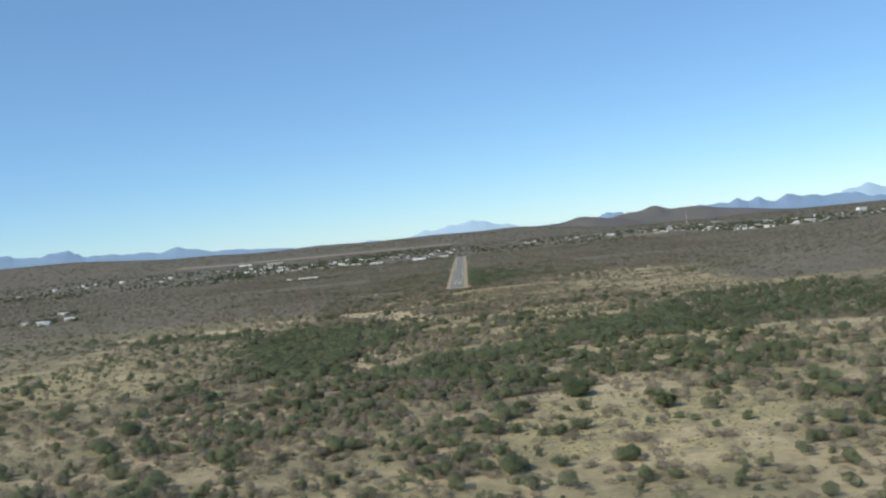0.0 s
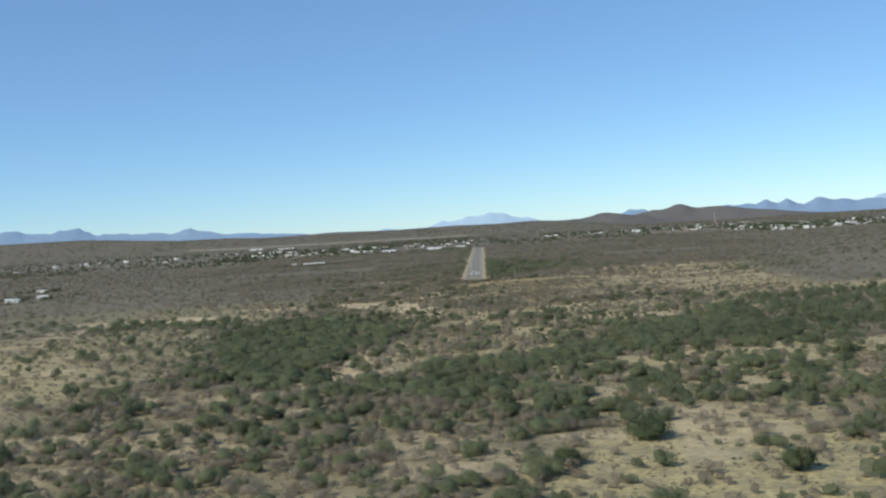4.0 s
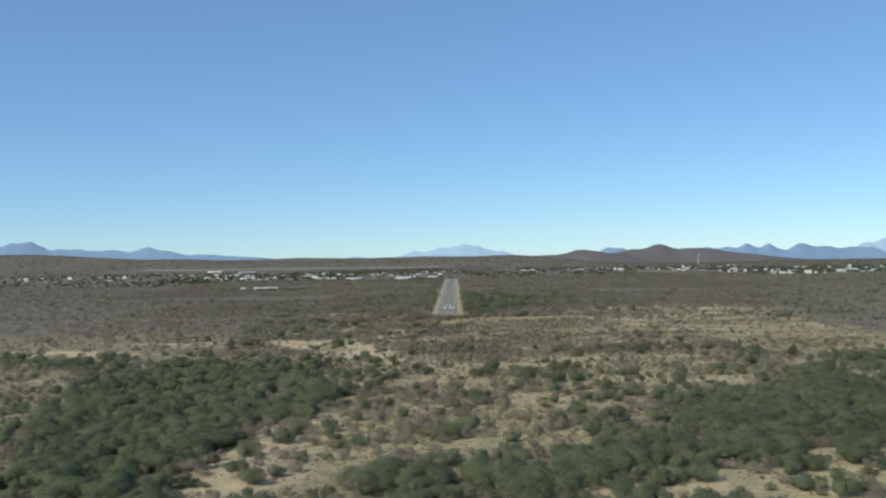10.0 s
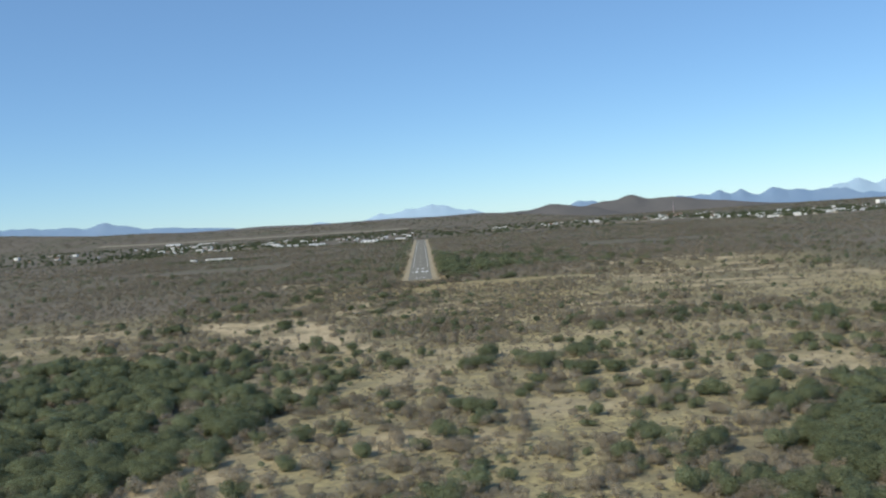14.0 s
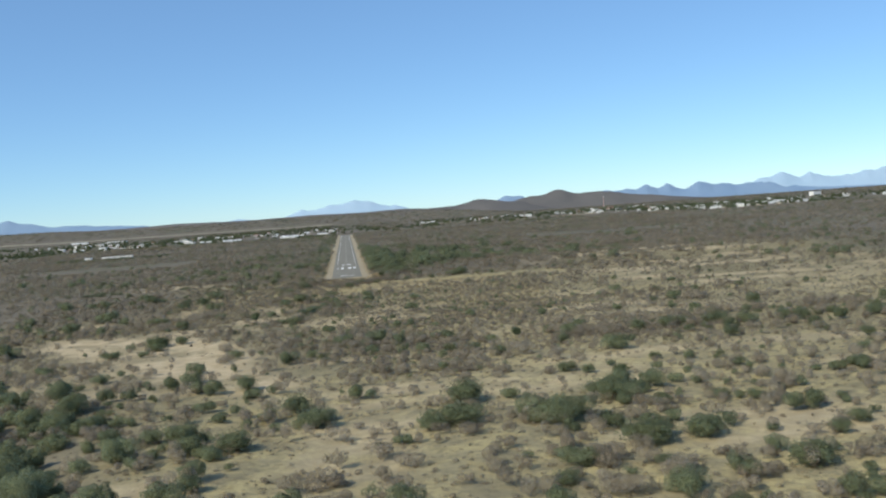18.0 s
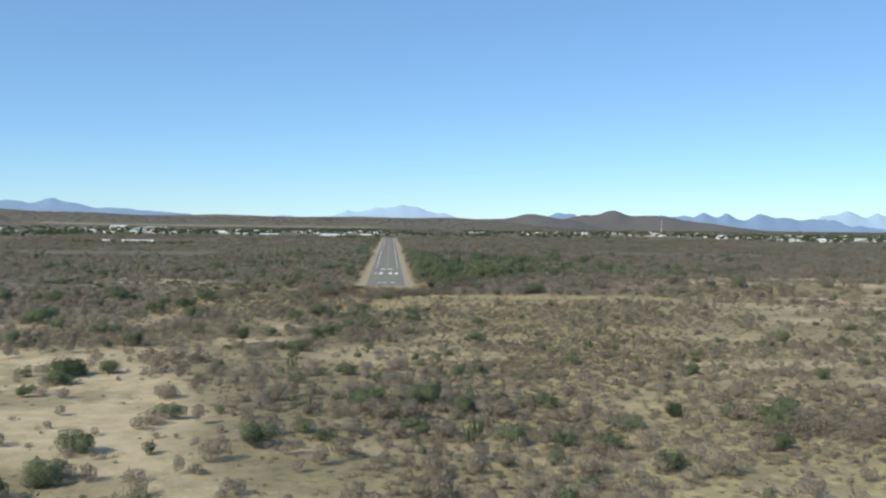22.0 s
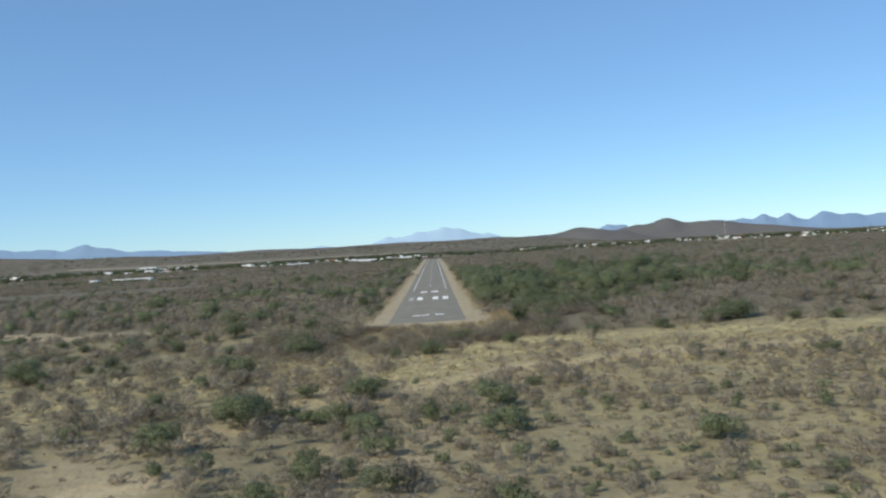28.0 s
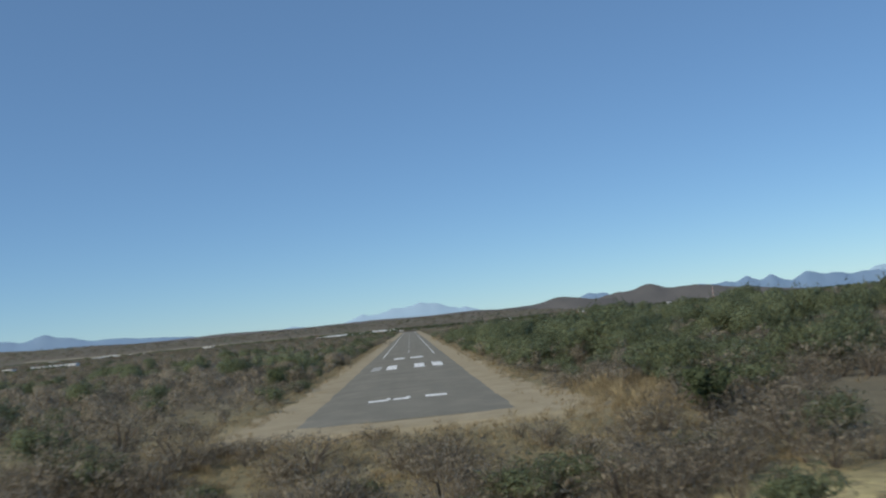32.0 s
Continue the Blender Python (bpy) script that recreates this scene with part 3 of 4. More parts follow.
def leaf_tris(rng, root, rad, tall, k, size, lobes=4, low=0.05, heart=0.0, fine=True):
    """k leaf clumps on each plant, gathered in uneven lobes, each round a dense heart."""
    n = len(root)
    ang = rng.uniform(0, 2 * np.pi, (n, lobes))
    off = np.sqrt(rng.uniform(0.01, 0.34, (n, lobes))) * rad[:, None] * (lobes > 1)
    lz = tall[:, None] * (rng.uniform(0.38, 0.68, (n, lobes)) if lobes > 1 else 0.45)
    lr = rad[:, None] * (rng.uniform(0.45, 0.72, (n, lobes)) if lobes > 1 else rng.uniform(0.8, 1.0, (n, 1)))
    pick = rng.integers(0, lobes, (n, k))
    at = np.take_along_axis
    d = unit(rng, (n, k)) * rng.uniform(0.5, 1.05, (n, k, 1)) ** 0.6
    r = at(lr, pick, 1)
    c = np.stack([root[:, None, 0] + at(off * np.cos(ang), pick, 1) + d[..., 0] * r,
                  root[:, None, 1] + at(off * np.sin(ang), pick, 1) + d[..., 1] * r,
                  at(lz, pick, 1) + d[..., 2] * np.minimum(r, 0.5 * tall[:, None])], -1)
    c[..., 2] = root[:, None, 2] + np.clip(c[..., 2], low * tall[:, None], 1.1 * tall[:, None])
    # narrow sprays that point outwards and up from their lobe
    e1 = tidy(0.6 * tidy(d) + 0.8 * unit(rng, (n, k)) + np.array([0, 0, 0.2]))
    e2 = tidy(np.cross(e1, tidy(d) + 0.5 * unit(rng, (n, k)) + np.array([0, 0, 0.4])))
    s = (size * rad)[:, None, None] * rng.uniform(0.6, 1.3, (n, k, 1))
    w = s * rng.uniform(0.32, 0.6, (n, k, 1))
    t = np.stack([c + 1.3 * s * e1, c - 0.7 * s * e1 + w * e2, c - 0.7 * s * e1 - w * e2], 2).reshape(-1, 3, 3)
    # the clump is lit like a tuft of small leaves that face outwards
    mid = root[:, None] + np.stack([0 * tall, 0 * tall, 0.3 * tall], 1)[:, None]
    soft = tidy(c - mid) + 0.7 * tidy(d) + 0.4 * unit(rng, (n, k)) + np.array([0, 0, 0.35])
    t, soft = faced(t, soft.reshape(-1, 3))
    soft = np.repeat(soft[:, None], 3, axis=1)
    if heart:
        hc = np.stack([root[:, None, 0] + off * np.cos(ang), root[:, None, 1] + off * np.sin(ang), root[:, None, 2] + lz], -1).reshape(-1, 3)
        hr_ = heart * lr.ravel()
        ht, hs = heart_tris(rng, hc, hr_, np.minimum(hr_, heart * np.repeat(0.48 * tall, lobes)), fine)
        return np.concatenate([t, ht]), np.concatenate([soft, hs])
    return t, soft


def twig_tris(rng, root, rad, tall, k, thin):
    """k thin blades on each plant, spreading up from the foot."""
    n = len(root)
    a = rng.uniform(0, 2 * np.pi, (n, k))
    out = rng.uniform(0.15, 1.0, (n, k)) ** 0.7
    tip = np.stack([np.cos(a) * out * rad[:, None], np.sin(a) * out * rad[:, None],
                    tall[:, None] * np.sqrt(np.clip(1.08 - out ** 2, 0.12, 1)) * rng.uniform(0.6, 1.05, (n, k))], -1)
    foot = tip * rng.uniform(0.02, 0.4, (n, k, 1)) + rng.normal(size=(n, k, 3)) * (0.1 * rad)[:, None, None]
    foot[..., 2] = np.maximum(foot[..., 2], -0.05)
    side = np.cross(tip - foot, tidy(tip) + 0.8 * unit(rng, (n, k)) + np.array([0, 0, 0.4]))
    side /= np.linalg.norm(side, axis=-1, keepdims=True) + 1e-9
    side *= (thin * rad)[:, None, None]
    r = root[:, None, :]
    mid = r + foot * 0.35 + tip * 0.65
    t = np.stack([r + foot, mid + side, r + tip + 0.4 * side], 2).reshape(-1, 3, 3)
    soft = tidy(tip / np.stack([rad, rad, tall], 1)[:, None]) + 0.5 * unit(rng, (n, k)) + np.array([0, 0, 0.35])
    t, soft = faced(t, soft.reshape(-1, 3))
    return t, np.repeat(soft[:, None], 3, axis=1)


def plant_mesh(name, pieces, tones, material):
    v = np.concatenate([p[0] for p in pieces]).reshape(-1, 3)
    soft = np.concatenate([p[1] for p in pieces]).reshape(-1, 3)
    me = mesh_from(name, v, np.arange(len(v)).reshape(-1, 3), material, True, {"tone": np.repeat(tones, 3)})
    me.attributes.new("custom_normal", "FLOAT_VECTOR", "POINT").data.foreach_set("vector", soft.astype(np.float32).ravel())
    return me


def green_share(x, y):
    g = belt(x, y) * (0.45 + 0.47 * step(vnoise(x, y, 20, 90), 0.36, 0.56)) * (1 - 0.35 * step(x, 90, 150) * step(-y, 420, 470))
    g = np.maximum(g, 0.32 * step(-y, 560, 610) * (0.7 + 0.3 * step(x, -60, -20)))
    g = np.maximum(g, 0.62 * step(x, 5, 30) * (1 - step(x, 150, 190)) * step(y, -655, -635) * (1 - step(y, -510, -480)))
    g = np.maximum(g, 0.9 * (1 - step(np.hypot((x - 52) / 14, (y + 648) / 34), 0.6, 1.0)))
    g = np.maximum(g, 0.96 * np.exp(-((x - 22) / 10) ** 2) * step(y, 22, 50) * (1 - step(y, 420, 600)))
    g = np.maximum(g, 0.36 * np.exp(-((x + 20) / 10) ** 2) * step(y, 90, 130))
    g = np.maximum(g, 0.24 * step(x, 25, 40) * (1 - step(x, 60, 90)) * step(y, 0, 40) * (1 - step(y, 160, 300)))
    g = np.maximum(g, 0.09 * step(-x, 10, 20) * (1 - step(-x, 90, 130)) * step(y, -110, -60) * (1 - step(y, 30, 60)))
    g = np.maximum(g, 0.05 + 0.14 * step(vnoise(x, y, 60, 91), 0.5, 0.7) + (0.2 - 0.14 * step(x, -30, 0) * (1 - step(-y, 480, 540))) * step(-y, 200, 300))
    return np.clip(g, 0, 0.97)


TOWN = ((560, 1320, 930, 1800), (480, 920, 1400, 2600), (170, 540, 1600, 2350), (-640, 60, 1240, 2150), (-1500, -540, 1270, 2550), (-275, -15, 1100, 1240), (-1260, 0, 2760, 3100))


def cover(x, y):
    """Share of the ground under shrubs, 0..1."""
    c = 0.72 + 0.33 * vnoise(x, y, 55, 95) + 0.1 * step(-y, 250, 420)
    c = c - 0.3 * straw_share(x, y) + 0.2 * step(x, -6, 10) * (1 - step(x, 100, 130)) * step(y, -300, -270) * (1 - step(y, -60, -45))
    c = c + 0.18 * step(-x, 95, 125) * step(-y, 240, 280) + 0.15 * step(x, 5, 30) * step(y, -655, -635) * (1 - step(y, -510, -480))
    c = c * (1 - 0.6 * within(x, y, TANFIELD, 8, 20, 202)) * (1 - 0.15 * terraces(x, y))
    c = np.maximum(c, np.maximum(0.9 * belt(x, y), 0.96 * closed(x, y)))
    c = np.maximum(c, 0.9 * step(np.abs(x), 13, 19) * step(y, 8, 40))
    c = np.maximum(c, 0.75 * step(-x, 20, 60) * step(y, -120, -60))
    c = np.maximum(c, 0.9 * np.exp(-(near_line(x, y, [(-30, -42), (-8, -34), (8, -19), (20, -17)]) / 10) ** 2))
    c = c * (0.42 + 0.85 * np.maximum(step(vnoise(x, y, 15, 97), 0.36, 0.58), np.maximum(0.8 * closed(x, y), 0.45 * belt(x, y))))
    c = np.where((x > 14) & (x < 30) & (y > -28) & (y < 22), c * 0.9, c)
    c = c * (1 - 0.82 * sand_share(x, y))
    c = c * (1 - 0.5 * np.exp(-((x + 35) / 32) ** 2 - ((y + 150) / 42) ** 2))
    c = c * (1 - 0.55 * np.exp(-((x - 52) / 30) ** 2 - ((y + 295) / 26) ** 2))
    c = c * (1 - 0.86 * (1 - step(near_line(x, y, CLEARING) + 4 * (vnoise(x, y, 6, 98) - 0.5), 8, 12)))
    for x0, x1, y0, y1 in TOWN:
        c = np.where((x > x0) & (x < x1) & (y > y0) & (y < y1), 0.12 * c, c)
    c = c * (1 - 0.92 * (1 - step(np.abs(x), 14, 20)) * step(y, -12, -8) * (1 - step(y, 6, 12)))
    clear = (np.abs(x) < 13.0 + 2 * (vnoise(x, y, 9, 99) - 0.5)) & (y > -9) & (y < RW_LEN + 40)
    return np.clip(np.where(clear, 0, c), 0, 1)


def sow(rng, x0, x1, y0, y1, cell, wedge=None):
    """Jittered places in a rectangle, thinned by cover()."""
    gx_, gy_ = np.meshgrid(np.arange(x0, x1, cell), np.arange(y0, y1, cell))
    x = gx_.ravel() + rng.uniform(-0.5, 0.5, gx_.size) * cell * 1.3
    y = gy_.ravel() + rng.uniform(-0.5, 0.5, gx_.size) * cell * 1.3
    keep = rng.uniform(size=x.size) < cover(x, y)
    if wedge is not None:
        keep &= wedge(x, y)
    return x[keep], y[keep]


def seen(x, y):
    """The fan of land ahead of the flight line."""
    return np.abs(x) < 0.62 * (y + 1080) + 20


rng = np.random.default_rng(7)
sown = []                         # x, y, detail tier
for tier, boxes in {0: [(-75, 85, -150, 70, 2.8), (-30, 22, -46, -12, 2.6), (-75, -6, -150, -40, 3.4)],
                    1: [(-75, 85, 70, 150, 3.0), (-130, 150, -480, -150, 3.4), (-130, -75, -150, 130, 3.6), (85, 160, -150, 130, 3.6)],
                    2: [(-130, 140, -780, -480, 3.8)],
                    6: [(-2, 110, -290, -46, 2.3)],
                    5: [(-260, -130, -780, 300, 5.2), (140, 160, -780, -150, 4.4), (160, 300, -780, 300, 5.2), (100, 250, -230, 130, 5.6), (-200, 220, -900, -780, 4.2),
                        (-130, 160, 150, 420, 4.2), (-130, 160, 130, 150, 4.0)],
                    3: [(-800, -260, -700, 900, 9.2), (300, 900, -700, 1200, 9.2), (-420, 420, 420, 1200, 7.2)],
                    4: [(-2300, 2300, 1200, 3760, 30), (-1900, -800, -100, 1200, 21), (900, 1900, 100, 1200, 21)]}.items():
    for x0, x1, y0, y1, cell in boxes:
        x, y = sow(rng, x0, x1, y0, y1, cell, seen)
        sown.append(np.stack([x, y, np.full(len(x), tier)], 1))
x, y = sow(rng, -430, 430, -1400, -600, 9.0, lambda u, v: ~seen(u, v))
sown.append(np.stack([x, y, np.full(len(x), 3)], 1))
sown = np.concatenate(sown)
px, py, tier = sown[:, 0], sown[:, 1], sown[:, 2].astype(int)
pz = height(px, py)
is_green = rng.uniform(size=len(px)) < green_share(px, py)
river = belt(px, py)
rad = rng.gamma(3.2, 0.44, len(px)) * (1 + 0.4 * river * is_green) * (1 + 0.35 * step(-py, 300, 440)) + 0.4
open_field = straw_share(px, py)
rad = np.where(is_green, rad * 1.15, rad) * (1 - 0.28 * open_field * (1 - river) * (rng.uniform(size=len(px)) < 0.75))
small = step(px, -4, 8) * step(-py, 46, 60) * (1 - step(-py, 190, 240)) * (rng.uniform(size=len(px)) < 0.85)
rad = np.where(tier == 6, rng.uniform(0.4, 1.15, len(px)), rad * (1 - 0.4 * small))
rad = np.where(tier == 4, rad * 4.2, np.where(tier == 3, rad * 1.25, rad))
tall = rad * rng.uniform(0.8, 1.3, len(px))
tall = np.where(tier == 4, rng.uniform(1.6, 3.4, len(px)), np.minimum(tall, np.where(tier == 3, 2.6, np.where(is_green, 4.4, 3.0))))
low = (np.abs(px) < 13) & (py > -48) & (py < -5)
grove = is_green & (px > 16) & (px < 110) & (py > 0) & (py < 260)
rad, tall = np.where(grove, rad * 1.25, rad), np.where(grove, tall * 1.35, tall)
tall = np.where(np.hypot(px + 36, py + 147) < 15, np.minimum(tall, 1.1), tall)
tall = np.where((px > -130) & (px < -55) & (py > -35) & (py < 8), np.minimum(tall, 1.3), tall)
tall = np.where(low, np.minimum(tall, np.where(py > -15, 0.9, 2.1)), tall)
tone = np.clip(0.8 * rng.uniform(size=len(px)) + 0.9 * vnoise(px, py, 40, 93) - 0.35, 0, 1)
tone = np.where((tier >= 3) & (tier < 6), 0.7 * tone, tone)
tone = np.where(tier == 6, 0.45 + 0.55 * tone, tone)
# shrubs that the way passes nearest are things of their own
rank = np.hypot((px - 4) * 0.8, py + 18)
thing = np.zeros(len(px), bool)
for flag, most in ((False, 270), (True, 150)):
    idx = np.where((tier == 0) & (is_green == flag))[0]
    thing[idx[np.argsort(rank[idx])][:most]] = True
root = np.stack([px, py, pz - 0.05], 1)
# for each tier of detail: leaf clumps and their size, twigs and their width, lobes, fine hearts or plain ones
DRY = {0: (44, 0.12, 60, 0.026, 2, True), 6: (7, 0.24, 8, 0.07, 1, True), 1: (10, 0.22, 7, 0.055, 2, True), 2: (10, 0.22, 5, 0.06, 2, True),
       5: (8, 0.3, 2, 0.09, 1, False), 3: (2, 0.4, 0, 0.1, 1, False), 4: (2, 0.4, 0, 0.1, 1, False)}
GREEN = {0: (130, 0.11, 4, True), 6: (24, 0.18, 2, True), 1: (40, 0.17, 3, True), 2: (26, 0.2, 3, True),
         5: (10, 0.28, 2, True), 3: (3, 0.4, 1, False), 4: (3, 0.4, 1, False)}
HEART = {0: 0.55, 6: 0.85, 1: 0.85, 2: 0.88, 5: 0.92, 3: 1.0, 4: 1.0}
groups = {True: ([], []), False: ([], [])}


def plant_out(flag, sel, made, hearts):
    """Adds a batch of plants to its group, with each plant's tone on its leaves and hearts."""
    count = (len(made[0]) - hearts * sel.sum()) // max(sel.sum(), 1)
    groups[flag][0].append(made)
    groups[flag][1].extend([np.repeat(tone[sel], count), np.repeat(tone[sel], hearts)])


for k in DRY:
    for flag in (True, False):
        m = (tier == k) & (is_green == flag) & ~thing
        big = m & (rad > 1.9) & flag & (k in (0, 1, 2))
        for sel in (m & ~big, big):
            if not sel.any():
                continue
            if flag:
                count, size, lobes, fine = (240, 0.08, 7, True) if sel is big and k == 0 else (56, 0.14, 5, True) if sel is big and k == 1 else (30, 0.18, 4, True) if sel is big else GREEN[k]
                plant_out(flag, sel, leaf_tris(rng, root[sel], rad[sel], tall[sel], count, size, lobes, 0.05, HEART[k] + 0.1 * (k == 0), fine), lobes * (20 if fine else 8))
            else:
                n_leaf, s_leaf, n_twig, w_twig, lobes, fine = DRY[k]
                plant_out(flag, sel, leaf_tris(rng, root[sel], rad[sel], tall[sel], n_leaf, s_leaf, lobes, 0.05, HEART[k], fine), lobes * (20 if fine else 8))
                if n_twig:
                    plant_out(flag, sel, twig_tris(rng, root[sel], rad[sel], tall[sel], n_twig, w_twig), 0)
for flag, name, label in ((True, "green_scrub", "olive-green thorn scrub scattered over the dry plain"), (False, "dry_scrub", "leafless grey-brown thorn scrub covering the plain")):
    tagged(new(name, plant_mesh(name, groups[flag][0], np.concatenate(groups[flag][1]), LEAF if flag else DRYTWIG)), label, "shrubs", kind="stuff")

# low weeds and seedlings that fill the open ground between the shrubs
lx, ly = np.meshgrid(np.arange(-170, 250, 2.4), np.arange(-780, 130, 2.4))
lx, ly = lx.ravel() + rng.uniform(-1.4, 1.4, lx.size), ly.ravel() + rng.uniform(-1.4, 1.4, ly.size)
keep = rng.uniform(size=lx.size) < (0.25 + 0.6 * step(vnoise(lx, ly, 12, 98), 0.4, 0.6)) * (1 - 0.85 * sand_share(lx, ly)) * (1 - 0.9 * closed(lx, ly)) * (1 - 0.8 * belt(lx, ly)) * (1 - 0.5 * step(lx, -10, 10) * step(ly, -150, -120)) * (1 + 0.5 * step(lx, 10, 40) * step(ly, -360, -330) * (1 - step(ly, -140, -120)))
keep &= seen(lx, ly) & (near_line(lx, ly, CLEARING) > 8) & ((ly < -45) | (lx > 60))
lx, ly = lx[keep], ly[keep]
lr_ = rng.uniform(0.35, 0.85, len(lx))
# thicker brush, in drifts, east of the approach
drift = np.random.default_rng(31)
bx_, by_ = drift.uniform(-4, 100, 3000), drift.uniform(-268, -105, 3000)
keep = drift.uniform(size=3000) < (0.15 + 0.85 * step(vnoise(bx_ * 0.6, by_, 13, 96), 0.44, 0.58)) * step(bx_, -4, 8) * (1 - step(bx_, 75, 100)) * (1 - step(by_, -150, -105)) * (1 - 0.9 * sand_share(bx_, by_)) * (1 - belt(bx_, by_))
lx, ly = np.concatenate([lx, bx_[keep]]), np.concatenate([ly, by_[keep]])
lr_ = np.concatenate([lr_, drift.uniform(0.6, 1.35, keep.sum())])
tagged(new("low_scrub", plant_mesh("low_scrub", [leaf_tris(rng, np.stack([lx, ly, height(lx, ly) - 0.05], 1), lr_, lr_ * rng.uniform(0.6, 1.1, len(lx)), 6, 0.34, 1, 0.05, 0.9, False)],
                                   np.concatenate([np.repeat(rng.uniform(0, 0.8, len(lx)), q) for q in (6, 8)]), DRYTWIG)),
       "low grey weeds and dry seedlings between the shrubs", "weeds", kind="stuff")

# straw grass beside the strip and in the open fields
gxs = np.concatenate([rng.uniform(-45, 60, 7000), rng.uniform(-18, 24, 2000)])
gys = np.concatenate([rng.uniform(-95, 120, 7000), rng.uniform(-26, -3, 2000)])
keep = (np.abs(gxs) > 11.2 + rng.normal(size=9000) * 0.9) | (gys < -4)
keep &= rng.uniform(size=9000) < np.maximum(straw_share(gxs, gys), np.maximum(0.8 * np.exp(-((np.abs(gxs) - 14) / 3.5) ** 2), 0.85 * (gys < -9) * (gys > -27) * (np.abs(gxs) < 20))) * (1 - 0.8 * sand_share(gxs, gys))
gr = np.stack([gxs[keep], gys[keep], height(gxs[keep], gys[keep])], 1)
grad, gt = rng.uniform(0.25, 0.7, len(gr)), rng.uniform(0.25, 0.85, len(gr))
ex = rng.choice([-1, 1], 1700) * (12.3 + 1.1 * rng.normal(size=1700))
ey = rng.uniform(-4, 430, 1700)
er = np.stack([ex, ey, height(ex, ey)], 1)
tagged(new("straw_grass", plant_mesh("straw_grass", [twig_tris(rng, gr, grad, gt, 26, 0.07), twig_tris(rng, er, rng.uniform(0.25, 0.7, len(er)), rng.uniform(0.25, 0.8, len(er)), 14, 0.08)], np.concatenate([np.repeat(rng.uniform(size=len(gr)), 26), np.repeat(rng.uniform(size=len(er)), 14)]), STRAW)),
       "dry yellow straw grass in tufts", "grass", kind="stuff")
rx_, ry_ = rng.uniform(13.2, 20, 170), rng.uniform(-9, 16, 170)
rr = np.stack([rx_, ry_, height(rx_, ry_)], 1)
tagged(new("tall_straw", plant_mesh("tall_straw", [twig_tris(rng, rr, rng.uniform(0.4, 0.9, 170), rng.uniform(0.8, 1.7, 170), 60, 0.05)],
                                    np.repeat(rng.uniform(0.3, 1, 170), 60), STRAW)), "tall yellow straw grass beside the dirt shoulder", "grass", kind="stuff")
hx = np.concatenate([rng.uniform(-60, 240, 22000), rng.uniform(-25, 80, 17000)])
hy = np.concatenate([rng.uniform(-470, -60, 22000), rng.uniform(-190, -40, 17000)])
keep = rng.uniform(size=39000) < straw_share(hx, hy) * (1 - sand_share(hx, hy)) * 0.8
hr = np.stack([hx[keep], hy[keep], height(hx[keep], hy[keep])], 1)
tagged(new("field_grass", plant_mesh("field_grass", [twig_tris(rng, hr, rng.uniform(0.3, 0.9, len(hr)), rng.uniform(0.2, 0.6, len(hr)), 6, 0.16)],
                                     np.repeat(rng.uniform(size=len(hr)), 6), STRAW)),
       "thin pale grass tufts on the open field", "grass", kind="stuff")


def shrub(name, seed, r, h, green, label, category, material=None, stems=5):
    """One shrub or small tree: bent stems and a ragged crown."""
    g = np.random.default_rng(seed)
    ob = new(name)
    bm = bmesh.new()
    for s in range(stems):
        a = 2 * math.pi * s / stems + g.uniform(-0.4, 0.4)
        p = Vector((0.06 * r * math.cos(a), 0.06 * r * math.sin(a), -0.1))
        w = 0.05 * r * g.uniform(0.7, 1.2) * (1.6 if stems < 3 else 1.0)
        for j in range(2):
            q = p + Vector((math.cos(a) * r * g.uniform(0.08, 0.26), math.sin(a) * r * g.uniform(0.08, 0.26), h * g.uniform(0.24, 0.38)))
            tube_into(bm, p, q, w, w * 0.65, 3)
            for b in range(1):
                aa = a + g.uniform(-1.4, 1.4)
                tube_into(bm, q, q + Vector((math.cos(aa) * r * 0.4, math.sin(aa) * r * 0.4, h * g.uniform(0.08, 0.25))), w * 0.45, w * 0.12, 3)
            p, w, a = q, w * 0.65, a + g.uniform(-0.5, 0.5)
    part("trunk", bm, BARK, ob)
    o, R, H = np.zeros((1, 3)), np.array([r]), np.array([h])
    low = 0.35 if stems < 3 else 0.04
    if green:
        n = int(900 * max(1.0, r / 2.4))
        tris = [leaf_tris(g, o, R, H, n, 0.085 * min(1.0, (2.4 / r) ** 0.6), 9 if r < 4 else 14, low, 0.55)]
    else:
        tris = [leaf_tris(g, o, R, H, 280, 0.09, 6, low), twig_tris(g, o, R, H, 380, 0.018)]
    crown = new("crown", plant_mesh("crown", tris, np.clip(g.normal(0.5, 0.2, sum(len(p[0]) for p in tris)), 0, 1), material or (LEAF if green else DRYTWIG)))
    crown.parent = ob
    return tagged(ob, label, category)


